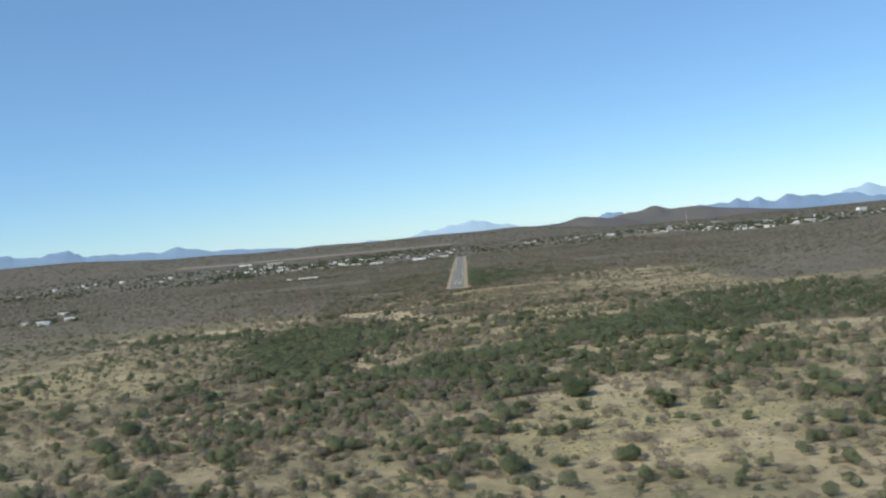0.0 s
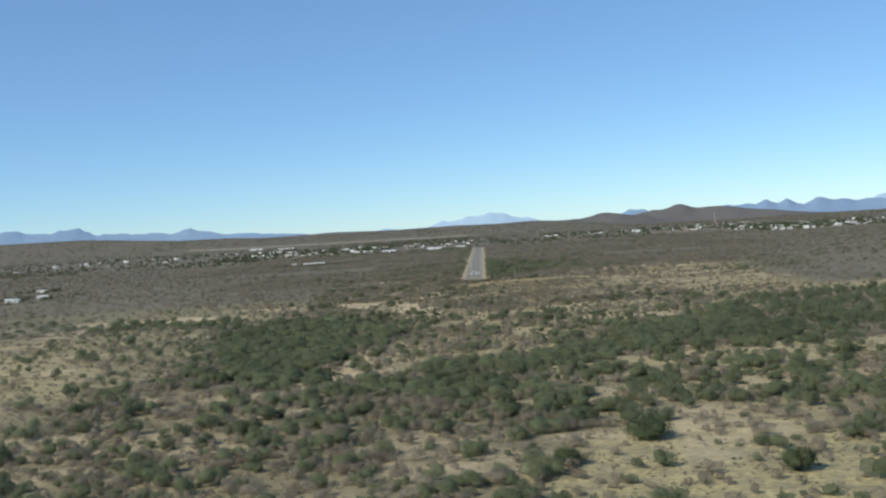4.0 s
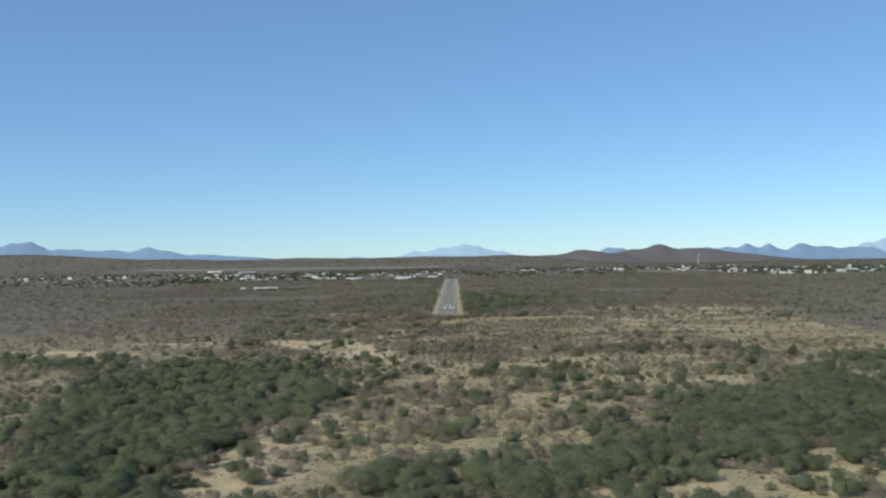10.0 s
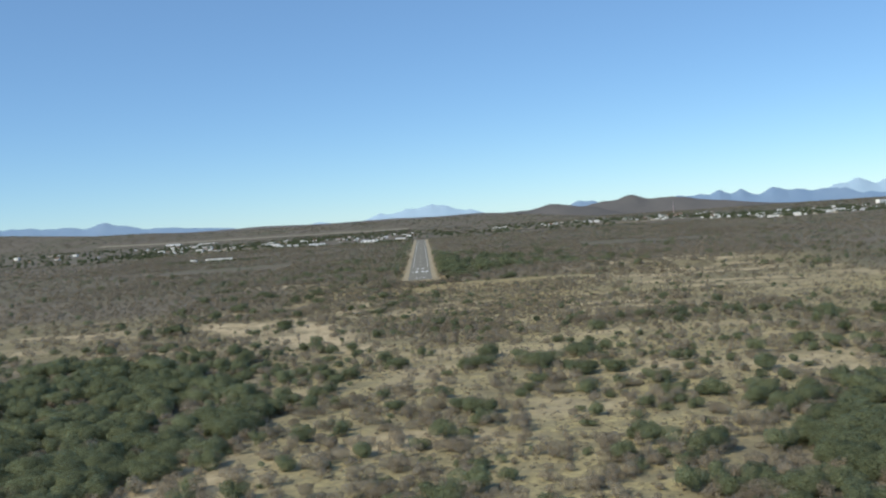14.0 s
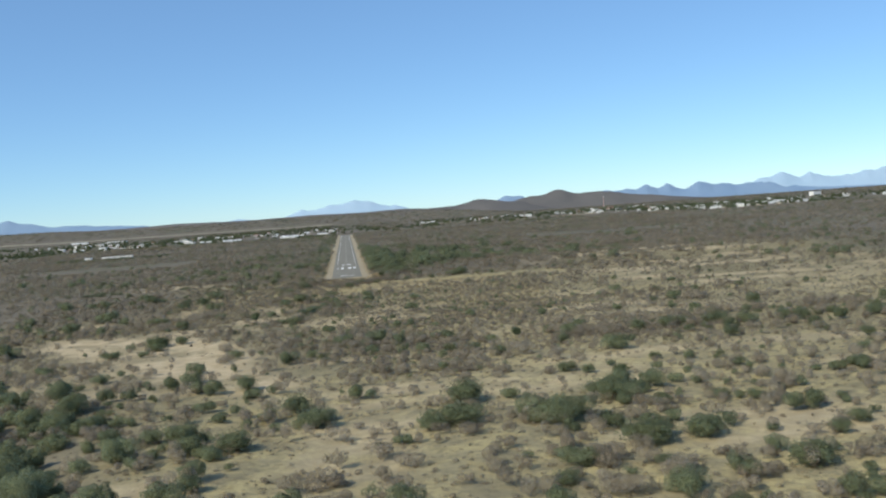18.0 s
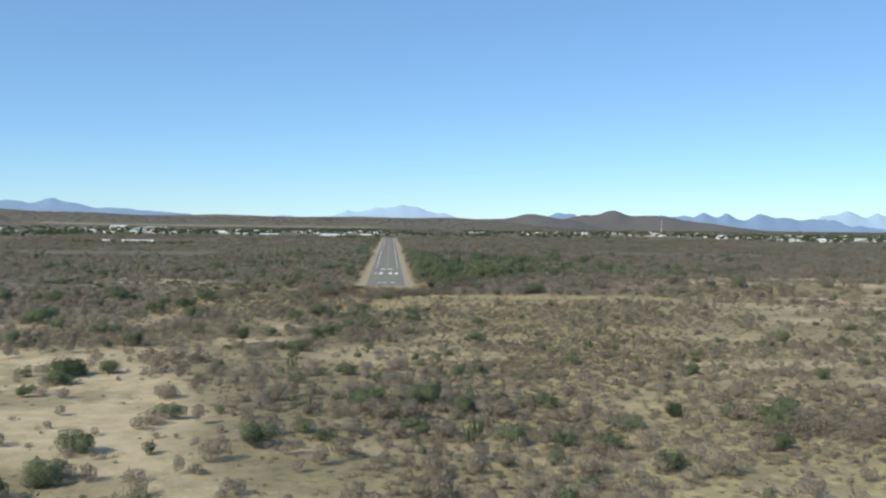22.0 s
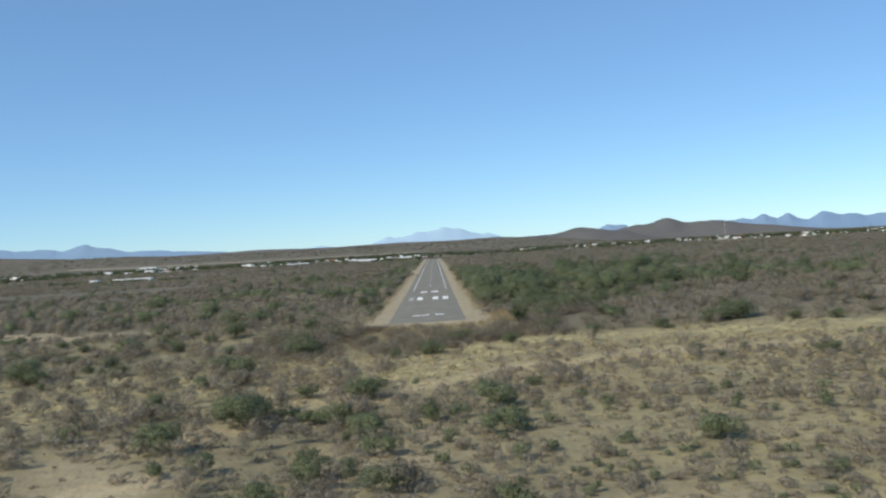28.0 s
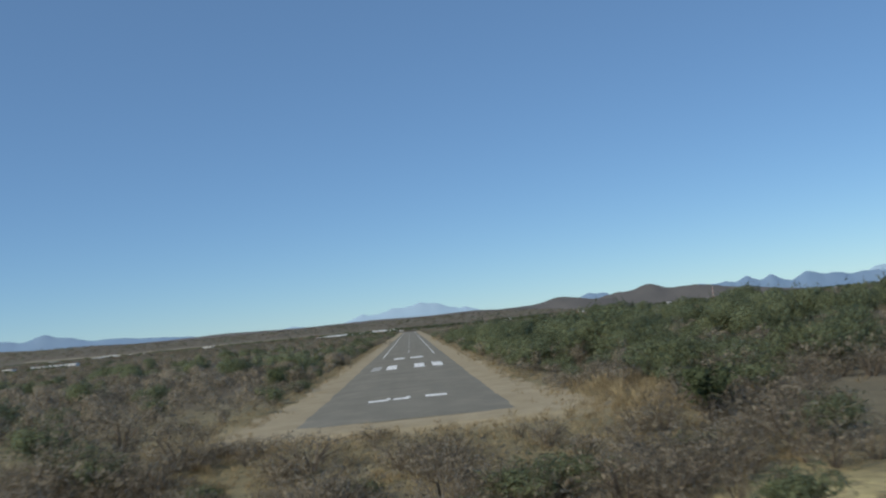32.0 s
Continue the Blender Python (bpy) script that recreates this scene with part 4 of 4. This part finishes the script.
protos = {False: [shrub("dry_shrub", 100 + k, 1.5, 1.5 + 0.3 * k, False, "leafless grey-brown thorn shrub on dry ground", "shrub") for k in range(4)],
          True: [shrub("green_shrub", 200 + k, 1.6, 1.7 + 0.3 * k, True, "olive-green leafy thorn shrub on dry ground", "shrub") for k in range(4)]}
HIGH = {id(o): 1.5 + 0.3 * k + 0.2 * g for g, v in protos.items() for k, o in enumerate(v)}
used = {id(o): False for v in protos.values() for o in v}
for i in np.where(thing)[0]:
    o = protos[bool(is_green[i])][int(rng.integers(0, 4))]
    s = float(rad[i]) / 1.55
    sz = float(tall[i]) / HIGH[id(o)]
    m = pose(float(px[i]), float(py[i]), float(pz[i]), 0, 0, float(rng.uniform(0, 360))) @ Matrix.Diagonal((s, s, sz, 1))
    if not used[id(o)]:
        used[id(o)] = True
        o.matrix_basis = m
        tagged(o, group="scrub in front of the airstrip")
    else:
        c = copy_thing(o, Matrix.Identity(4))
        c.matrix_basis = m

for name, x, y, r, h, mat, label, stems in (
        ("lone_tree", -34, -147, 2.2, 5.0, DARKLEAF, "lone dark green tree on open sandy ground", 2),
        ("dark_tree", 47, 68, 2.6, 6.4, DARKLEAF, "tall dark green tree above grey scrub", 3),
        ("dark_tree", 17.5, -15, 1.9, 4.2, DARKLEAF, "dense dark green tree beside straw grass", 4),
        ("dark_tree", 162, -290, 3.0, 5.0, DARKLEAF, "dark green tree at the edge of the pale field", 3),
        ("dark_tree", 20, 44, 2.4, 4.6, LEAF, "green tree beside the dirt shoulder", 4),
        ("dark_tree", -17, 60, 1.8, 3.2, DARKLEAF, "dark green bush beside the dirt shoulder", 5),
        ("round_bush", -60, -197, 5.0, 3.2, DARKLEAF, "round dark green bush on bare sand", 6),
        ("round_bush", -53, -195, 3.0, 2.6, LEAF, "round green bush on bare sand", 6),
        ("round_bush", 26, -255, 2.0, 2.4, LEAF, "round green bush on pale grass", 5),
        ("round_bush", 32, -258, 2.4, 2.4, LEAF, "round green bush on pale grass", 5),
        ("round_bush", 47, -236, 1.8, 2.6, DARKLEAF, "dark green bush on pale grass", 5),
        ("round_bush", 21, -326, 5.0, 4.2, LEAF, "wide green thicket on pale grass", 7),
        ("round_bush", 37, -269, 2.6, 2.6, LEAF, "round green bush on straw grass", 6),
        ("round_bush", 55, -260, 2.2, 2.8, LEAF, "round green bush before a grey thicket", 6),
        ("round_bush", 46, -303, 2.8, 2.4, LEAF, "wide green bush on pale sand", 6),
        ("round_bush", 50, -307, 1.9, 2.0, LEAF, "low green bush on pale sand", 5),
        ("round_bush", 53, -322, 2.8, 2.8, LEAF, "feathery green bush on pale sand", 6),
        ("round_bush", 56, -311, 1.9, 2.3, DARKLEAF, "dark green bush on pale sand", 5),
        ("round_bush", 68, -297, 1.6, 1.8, LEAF, "small green bush on straw grass", 5),
        ("round_bush", 71, -268, 1.7, 1.7, LEAF, "small green bush on straw grass", 5),
        ("round_bush", 21, -221, 1.5, 1.7, DARKLEAF, "small dark green bush on straw grass", 5),
        ("round_bush", -19, -161, 3.0, 2.6, LEAF, "wide green bush on open sandy ground", 6),
        ("round_bush", 77, -369, 2.4, 2.2, LEAF, "round green bush on straw grass", 5),
        ("grey_bush", 30, -262, 3.2, 2.6, DRYTWIG, "wide leafless grey bush on straw grass", 6),
        ("grey_bush", 26, -272, 3.4, 2.8, DRYTWIG, "wide leafless grey bush on straw grass", 6),
        ("grey_bush", 25, -290, 3.4, 2.8, DRYTWIG, "wide leafless grey bush on straw grass", 6),
        ("grey_bush", 42, -305, 2.2, 1.8, DRYTWIG, "low leafless grey bush on pale sand", 5),
        ("grey_bush", 51, -322, 2.2, 1.6, DRYTWIG, "low leafless grey bush on pale sand", 5),
        *[("thorn_tree", x, y, r, h, DARKLEAF if dark else LEAF, "broad dark green thorn tree in dry scrub" if dark else "broad olive-green thorn tree in dry scrub", 5)
          for x, y, r, h, dark in ((76, -715, 4.6, 5.0, 1), (45, -735, 4.6, 3.6, 0), (37, -741, 4.0, 3.4, 0), (28, -701, 4.2, 3.8, 1), (103, -682, 4.6, 3.6, 0),
                                   (50, -676, 7.5, 4.6, 1), (98, -687, 4.2, 3.4, 0), (32, -619, 6.0, 4.4, 0), (42, -609, 4.2, 3.6, 0), (66, -616, 4.2, 3.4, 0),
                                   (81, -621, 4.2, 3.4, 0), (16, -620, 4.0, 3.6, 1), (-89, -350, 6.4, 7.0, 0), (-74, -332, 3.6, 4.5, 1), (-78, -342, 3.4, 4.5, 0),
                                   (131, -331, 2.6, 4.5, 1), (72, -452, 5.0, 4.6, 0))],
        *[("spreading_bush", x, y, r, h, LEAF, "spreading olive-green bush on straw grass", 6)
          for x, y, r, h in ((34, -778, 3.4, 2.8), (18, -669, 3.2, 3.0), (76, -690, 3.6, 3.0), (-7, -335, 4.6, 3.4), (-30, -340, 4.4, 3.6), (-20, -349, 4.0, 3.4),
                             (60, -387, 4.2, 3.2), (-11, -320, 3.8, 3.8), (-23, -292, 3.4, 3.6), (28, -384, 2.6, 2.2), (43, -369, 5.2, 3.6), (53, -368, 4.4, 3.2),
                             (71, -374, 2.2, 2.2), (66, -342, 2.2, 2.0), (71, -345, 2.2, 2.0), (48, -328, 4.6, 2.4), (63, -369, 1.2, 1.4), (78, -340, 1.2, 1.2),
                             (-58, -206, 3.6, 2.3), (-70, -216, 3.6, 2.2), (19, -343, 5.2, 3.4), (31, -344, 3.2, 2.6))],
        *[("verge_bush", x, y, r, h, LEAF if green else DRYTWIG, "olive bush in the hedge before the airstrip" if green else "grey-brown leafless bush in the hedge before the airstrip", 6)
          for x, y, r, h, green in ((-6, -40, 2.6, 2.1, 0), (1, -43, 2.8, 2.4, 1), (-9, -39, 2.4, 2.0, 0), (9, -30, 2.3, 2.5, 0), (-19, -33, 2.4, 2.6, 1), (-43, 20, 4.2, 3.0, 1),
                                    (-6, -56, 2.8, 2.3, 0), (-30, -50, 3.2, 2.6, 1), (24, -28, 1.7, 1.9, 0), (29, -29, 1.7, 1.6, 1), (4, -36, 2.4, 2.0, 0), (-14, -44, 2.6, 2.2, 0))],
        *[("grey_thicket", x, y, r, h, DRYTWIG, "low sprawling leafless grey thicket on pale soil", 7) for x, y, r, h in ((59, -760, 7.5, 2.6), (83, -764, 5.5, 2.4))],
        *[("thicket_bush", 57 + 4.2 * k, -254 + 0.35 * k + 1.6 * (k % 3), 2.6 + 0.3 * (k % 3), 3.0 + 0.25 * (k % 2), LEAF if k > 4 and k % 3 else DRYTWIG,
           "olive bush in a long thicket" if k > 4 and k % 3 else "grey leafless bush in a long thicket", 6) for k in range(13)]):
    o = shrub(name, int(abs(x * 7 + y)), r, h, mat is not DRYTWIG, label, "tree" if "tree" in name else "shrub", mat, stems)
    o.location = (x, y, float(height(x, y)))


def cactus(seed):
    """A columnar cactus: ribbed upright arms from one foot."""
    g = np.random.default_rng(seed)
    ob = new("columnar_cactus")
    for k in range(9):
        bm = bmesh.new()
        a, lean = g.uniform(0, 6.28), g.uniform(0.15, 0.9)
        foot, h, r = Vector((0.25 * math.cos(a), 0.25 * math.sin(a), -0.1)), g.uniform(1.8, 3.4), 0.11
        rings = []
        for j, u in enumerate((0, 0.3, 0.6, 0.85, 0.97, 1.0)):
            c = foot + Vector((math.cos(a) * lean * u ** 0.6, math.sin(a) * lean * u ** 0.6, h * u))
            rr = r * (1.0, 1.1, 1.1, 1.0, 0.7, 0.15)[j]
            rings.append([bm.verts.new(c + Vector((rr * (1 if q % 2 else 0.72) * math.cos(q * math.pi / 6), rr * (1 if q % 2 else 0.72) * math.sin(q * math.pi / 6), 0))) for q in range(12)])
        for A, B in zip(rings, rings[1:]):
            for q in range(12):
                bm.faces.new((A[q], A[(q + 1) % 12], B[(q + 1) % 12], B[q]))
        bm.faces.new(rings[-1])
        part("arm", bm, CACTUS, ob)
    return tagged(ob, "green columnar cactus with many upright ribbed arms", "cactus", "columnar cacti")


first = cactus(5)
for k, (x, y) in enumerate(((13, -255), (14.5, -250), (-11, -233), (-18, -190))):
    c = first if k == 0 else copy_thing(first, Matrix.Identity(4))
    c.matrix_basis = pose(x, y, float(height(x, y)), 0, 0, 70 * k)


# ---- town ----
WALLS = [mottled("white_plaster", (0.86, 0.85, 0.82), (0.76, 0.74, 0.70), 0.4), mottled("cream_plaster", (0.60, 0.53, 0.42), (0.48, 0.42, 0.33), 0.4),
         mottled("ochre_plaster", (0.46, 0.33, 0.22), (0.38, 0.27, 0.18), 0.4), mottled("grey_block", (0.34, 0.32, 0.30), (0.26, 0.245, 0.23), 0.4)]
ROOF_W = mottled("white_roof_sheet", (0.86, 0.86, 0.85), (0.76, 0.76, 0.75), 0.3, 0.5)
ROOF_G = mottled("grey_roof_sheet", (0.33, 0.33, 0.33), (0.24, 0.235, 0.23), 0.3, 0.6)
ROOF_R = mottled("red_tile_roof", (0.30, 0.14, 0.09), (0.22, 0.105, 0.07), 0.8)
GLASS, gnt, gb = surface("dark_window_glass", 0.15, spec=0.5)
gb.inputs["Base Color"].default_value = (0.03, 0.035, 0.04, 1)
WOOD = mottled("brown_door_wood", (0.12, 0.075, 0.045), (0.17, 0.11, 0.07), 2.0)


def house(name, w, d, h, wall, roof, label, pitched=0.0, windows=3, category="house"):
    """A low building with its door and windows on the side that faces -y."""
    ob = new(name)
    bm = bmesh.new()
    box_into(bm, 0, 0, h / 2 - 0.3, w, d, h + 0.6, 0.05)
    part("wall", bm, wall, ob)
    bm = bmesh.new()
    if pitched:
        pts = [(-w / 2 - 0.4, -d / 2 - 0.5, h), (w / 2 + 0.4, -d / 2 - 0.5, h), (w / 2 + 0.4, d / 2 + 0.5, h), (-w / 2 - 0.4, d / 2 + 0.5, h),
               (-w / 2 - 0.4, 0, h + pitched), (w / 2 + 0.4, 0, h + pitched)]
        v = [bm.verts.new(p) for p in pts]
        for f in ((0, 1, 5, 4), (2, 3, 4, 5), (0, 4, 3), (1, 2, 5), (3, 2, 1, 0)):
            bm.faces.new([v[q] for q in f])
    else:
        box_into(bm, 0, 0, h + 0.16, w + 0.5, d + 0.5, 0.24, 0.04)
        box_into(bm, 0, -d / 2 - 0.1, h + 0.42, w + 0.5, 0.25, 0.34)
    part("roof", bm, roof, ob)
    for k in range(windows):
        x = -w / 2 + (k + 0.5) * w / windows + 0.3
        bm = bmesh.new()
        box_into(bm, x, -d / 2 - 0.02, h * 0.55, 1.3, 0.10, 1.1)
        part("window", bm, GLASS, ob)
    bm = bmesh.new()
    box_into(bm, -w / 2 + 0.5 * w / windows - 1.1, -d / 2 - 0.03, 1.0, 1.0, 0.12, 2.05)
    part("door", bm, WOOD, ob)
    return tagged(ob, label, category)


kinds = [house("house", 11, 8, 3.3, WALLS[0], ROOF_W, "white plastered house with a pale flat roof", 0, 3),
         house("house", 9, 9, 3.2, WALLS[1], ROOF_G, "cream plastered house with a grey flat roof", 0, 2),
         house("house", 13, 8, 3.1, WALLS[0], ROOF_R, "white house with a red tiled pitched roof", 1.7, 4),
         house("house", 10, 7, 3.2, WALLS[2], ROOF_G, "ochre plastered house with a grey flat roof", 0, 3),
         house("house", 14, 9, 5.8, WALLS[0], ROOF_W, "tall white two-storey house with a flat roof", 0, 4),
         house("house", 9, 7, 3.0, WALLS[3], ROOF_W, "grey block house with a white sheet roof", 0.9, 2)]
trng = np.random.default_rng(19)
places = []
for n, x0, x1, y0, y1 in ((70, 590, 860, 1060, 1560), (40, 520, 760, 1500, 2150), (34, 740, 1250, 1180, 1700), (20, 190, 480, 1720, 2150), (8, 700, 900, 2200, 2560),
                          (66, -600, -240, 1300, 1900), (30, -300, -10, 1330, 2050), (28, -1250, -560, 1350, 2200)):
    for k in range(n):
        places.append((trng.uniform(x0, x1), trng.uniform(y0, y1)))
done = [False] * len(kinds)
for x, y in places:
    k = int(trng.choice(len(kinds), p=[0.36, 0.14, 0.12, 0.07, 0.16, 0.15]))
    s = trng.uniform(0.62, 1.0)
    m = pose(x, y, float(height(x, y)), 0, 0, trng.choice([0, 90, 12, -18]) + trng.normal() * 3) @ Matrix.Diagonal((s, s, s, 1))
    if done[k]:
        o = copy_thing(kinds[k], Matrix.Identity(4))
    else:
        o, done[k] = kinds[k], True
        tagged(o, group="houses of the town")
    o.matrix_basis = m
for name, x, y, w, d, h, wall, roof, pitch, turn, label in (
        ("long_shed", -271, 694, 34, 9, 3.2, WALLS[0], ROOF_W, 0.0, 0, "long low white shed among dry scrub"),
        ("white_house", -304, 690, 7, 8, 3.4, WALLS[0], ROOF_W, 0.0, 0, "small white house beside the long shed"),
        ("warehouse", -196, 1230, 30, 14, 3.2, WALLS[0], ROOF_W, 1.0, 4, "large white warehouse with a sheet roof"),
        ("warehouse", -96, 1215, 30, 14, 3.2, WALLS[0], ROOF_W, 1.2, -6, "long white warehouse near the end of the airstrip"),
        ("hangar", -38, 1190, 18, 12, 4.0, WALLS[1], ROOF_W, 1.2, 0, "cream hangar at the end of the airstrip"),
        ("factory_hall", -820, 2640, 46, 20, 5.0, WALLS[0], ROOF_W, 1.5, 0, "very long white hall far across the plain"),
        ("factory_hall", -700, 2600, 60, 14, 3.5, WALLS[0], ROOF_G, 0.0, 0, "long low pale building far across the plain"),
        ("hilltop_house", 1163, 1825, 26, 14, 10.0, WALLS[0], ROOF_W, 0.0, 20, "large white building standing above the scrub"),
        ("farm_house", -474, 63, 13, 8, 3.4, WALLS[0], ROOF_W, 0.0, 10, "white farm house among grey scrub"),
        ("farm_house", -459, 100, 11, 7, 3.2, WALLS[0], ROOF_W, 0.8, 0, "low farm building with a white roof"),
        ("farm_house", -507, 90, 10, 7, 3.2, WALLS[1], ROOF_G, 0.8, -12, "cream farm house with a grey roof"),
        ("farm_house", -486, 78, 7, 6, 2.8, WALLS[3], ROOF_W, 0.6, 0, "small grey farm shed with a white roof"),
        ("farm_house", -535, 265, 12, 7, 3.2, WALLS[0], ROOF_G, 0.0, 0, "white house standing alone in grey scrub")):
    o = house(name, w, d, h, wall, roof, label, pitch, max(2, int(w / 7)), "building")
    o.matrix_basis = pose(x, y, float(height(x, y)), 0, 0, turn)

tx, ty = [], []
for n, x0, x1, y0, y1 in ((350, 590, 880, 1070, 1600), (240, 500, 780, 1580, 2300), (250, 740, 1300, 1200, 1760), (110, 180, 520, 1740, 2300),
                          (330, -620, -220, 1300, 2050), (170, -320, 60, 1300, 2250), (75, -320, -18, 1100, 1145), (64, -650, -230, 1150, 1270), (34, -330, -205, 620, 655), (26, -540, -430, 50, 140), (14, -570, -500, 235, 300), (340, -1500, -560, 1300, 2500), (260, -1300, -420, 800, 1350), (150, -420, -40, 1900, 2700), (120, 60, 420, 1150, 1750)):
    tx.append(trng.uniform(x0, x1, n)), ty.append(trng.uniform(y0, y1, n))
tx, ty = np.concatenate(tx), np.concatenate(ty)
tr_, th_ = trng.uniform(2.5, 5.5, len(tx)), np.where(ty < 700, trng.uniform(2.5, 3.3, len(tx)), np.where(ty < 1271, trng.uniform(3.4, 4.6, len(tx)), trng.uniform(3.5, 7.5, len(tx))))
tagged(new("town_trees", plant_mesh("town_trees", [leaf_tris(trng, np.stack([tx, ty, height(tx, ty)], 1), tr_, th_, 18, 0.35, 3, 0.3, 0.85, False)],
                                    np.concatenate([np.repeat(trng.uniform(size=len(tx)), q) for q in (18, 24)]), DARKLEAF)), "dark green trees between the houses of the town", "trees", kind="stuff")


def strip_of_land(name, pts, width, material, label):
    """A pale road or bare field lying on the plain."""
    out = []
    for (ax, ay), (bx, by) in zip(pts, pts[1:]):
        n = max(2, int(math.hypot(bx - ax, by - ay) / 25))
        for k in range(n):
            out.append((ax + (bx - ax) * k / n, ay + (by - ay) * k / n))
    out.append(pts[-1])
    c = np.array(out)
    d = np.gradient(c, axis=0)
    d /= np.linalg.norm(d, axis=1, keepdims=True)
    nrm = np.stack([-d[:, 1], d[:, 0]], 1)
    w = width * (0.5 + 0.25 * (vnoise(c[:, 0], c[:, 1], 60, 201) - 0.5))[:, None]
    v = np.stack([c + u * nrm * w for u in (-1, -0.5, 0, 0.5, 1)], 1).reshape(-1, 2)
    ob = new(name, mesh_from(name, np.column_stack([v, height(v[:, 0], v[:, 1]) + 0.45]), grid_faces(5, len(c)), material, True))
    return tagged(ob, label, "road", kind="structure")


strip_of_land("field_west", [(-470, 1290), (-330, 1230), (-215, 1150)], 60, DIRT, "pale bare field beside the town")
strip_of_land("field_far", [(-1180, 2990), (-700, 2950), (-330, 2925), (-40, 2900)], 85, FIELD, "long pale strip of bare land beyond the town")
strip_of_land("apron", [(-95, 1085), (-60, 1100), (-10, 1110)], 26, DIRT, "pale apron at the end of the airstrip")
strip_of_land("field_east", [(150, 1600), (330, 1590), (520, 1480)], 50, DIRT, "pale bare land at the edge of the town")
strip_of_land("road_west", [(-900, 1000), (-560, 1040), (-330, 1130)], 9, DIRT, "pale dirt road across the plain")

# radio mast: three legs, rings and braces, in red and white bands
RED = mottled("red_mast_paint", (0.46, 0.19, 0.15), (0.40, 0.18, 0.15), 0.5, 0.6)
WHITE = mottled("white_mast_paint", (0.78, 0.77, 0.75), (0.66, 0.65, 0.63), 0.5, 0.5)
mast = new("radio_mast")
MAST_H = 36.0
for s in range(7):
    z0, z1 = MAST_H * s / 7, MAST_H * (s + 1) / 7
    w0, w1 = 1.7 - 1.1 * s / 7, 1.7 - 1.1 * (s + 1) / 7
    bm = bmesh.new()
    for k in range(3):
        a, b = 2.094 * k, 2.094 * (k + 1)
        p0, p1 = (w0 * math.cos(a), w0 * math.sin(a), z0), (w1 * math.cos(a), w1 * math.sin(a), z1)
        q0, q1 = (w0 * math.cos(b), w0 * math.sin(b), z0), (w1 * math.cos(b), w1 * math.sin(b), z1)
        tube_into(bm, p0, p1, 0.22, 0.22)
        tube_into(bm, p1, q1, 0.12, 0.12)
        tube_into(bm, p0, q1, 0.12, 0.12)
        tube_into(bm, q0, p1, 0.12, 0.12)
    part("lattice_section", bm, RED if s % 2 else WHITE, mast, "red lattice section" if s % 2 else "white lattice section")
bm = bmesh.new()
tube_into(bm, (0, 0, MAST_H), (0, 0, MAST_H + 5), 0.15, 0.06)
part("antenna", bm, WHITE, mast, "thin white antenna")
mast.location = (828, 2574, float(height(828, 2574)))
tagged(mast, "tall red and white lattice radio mast in the town", "mast")
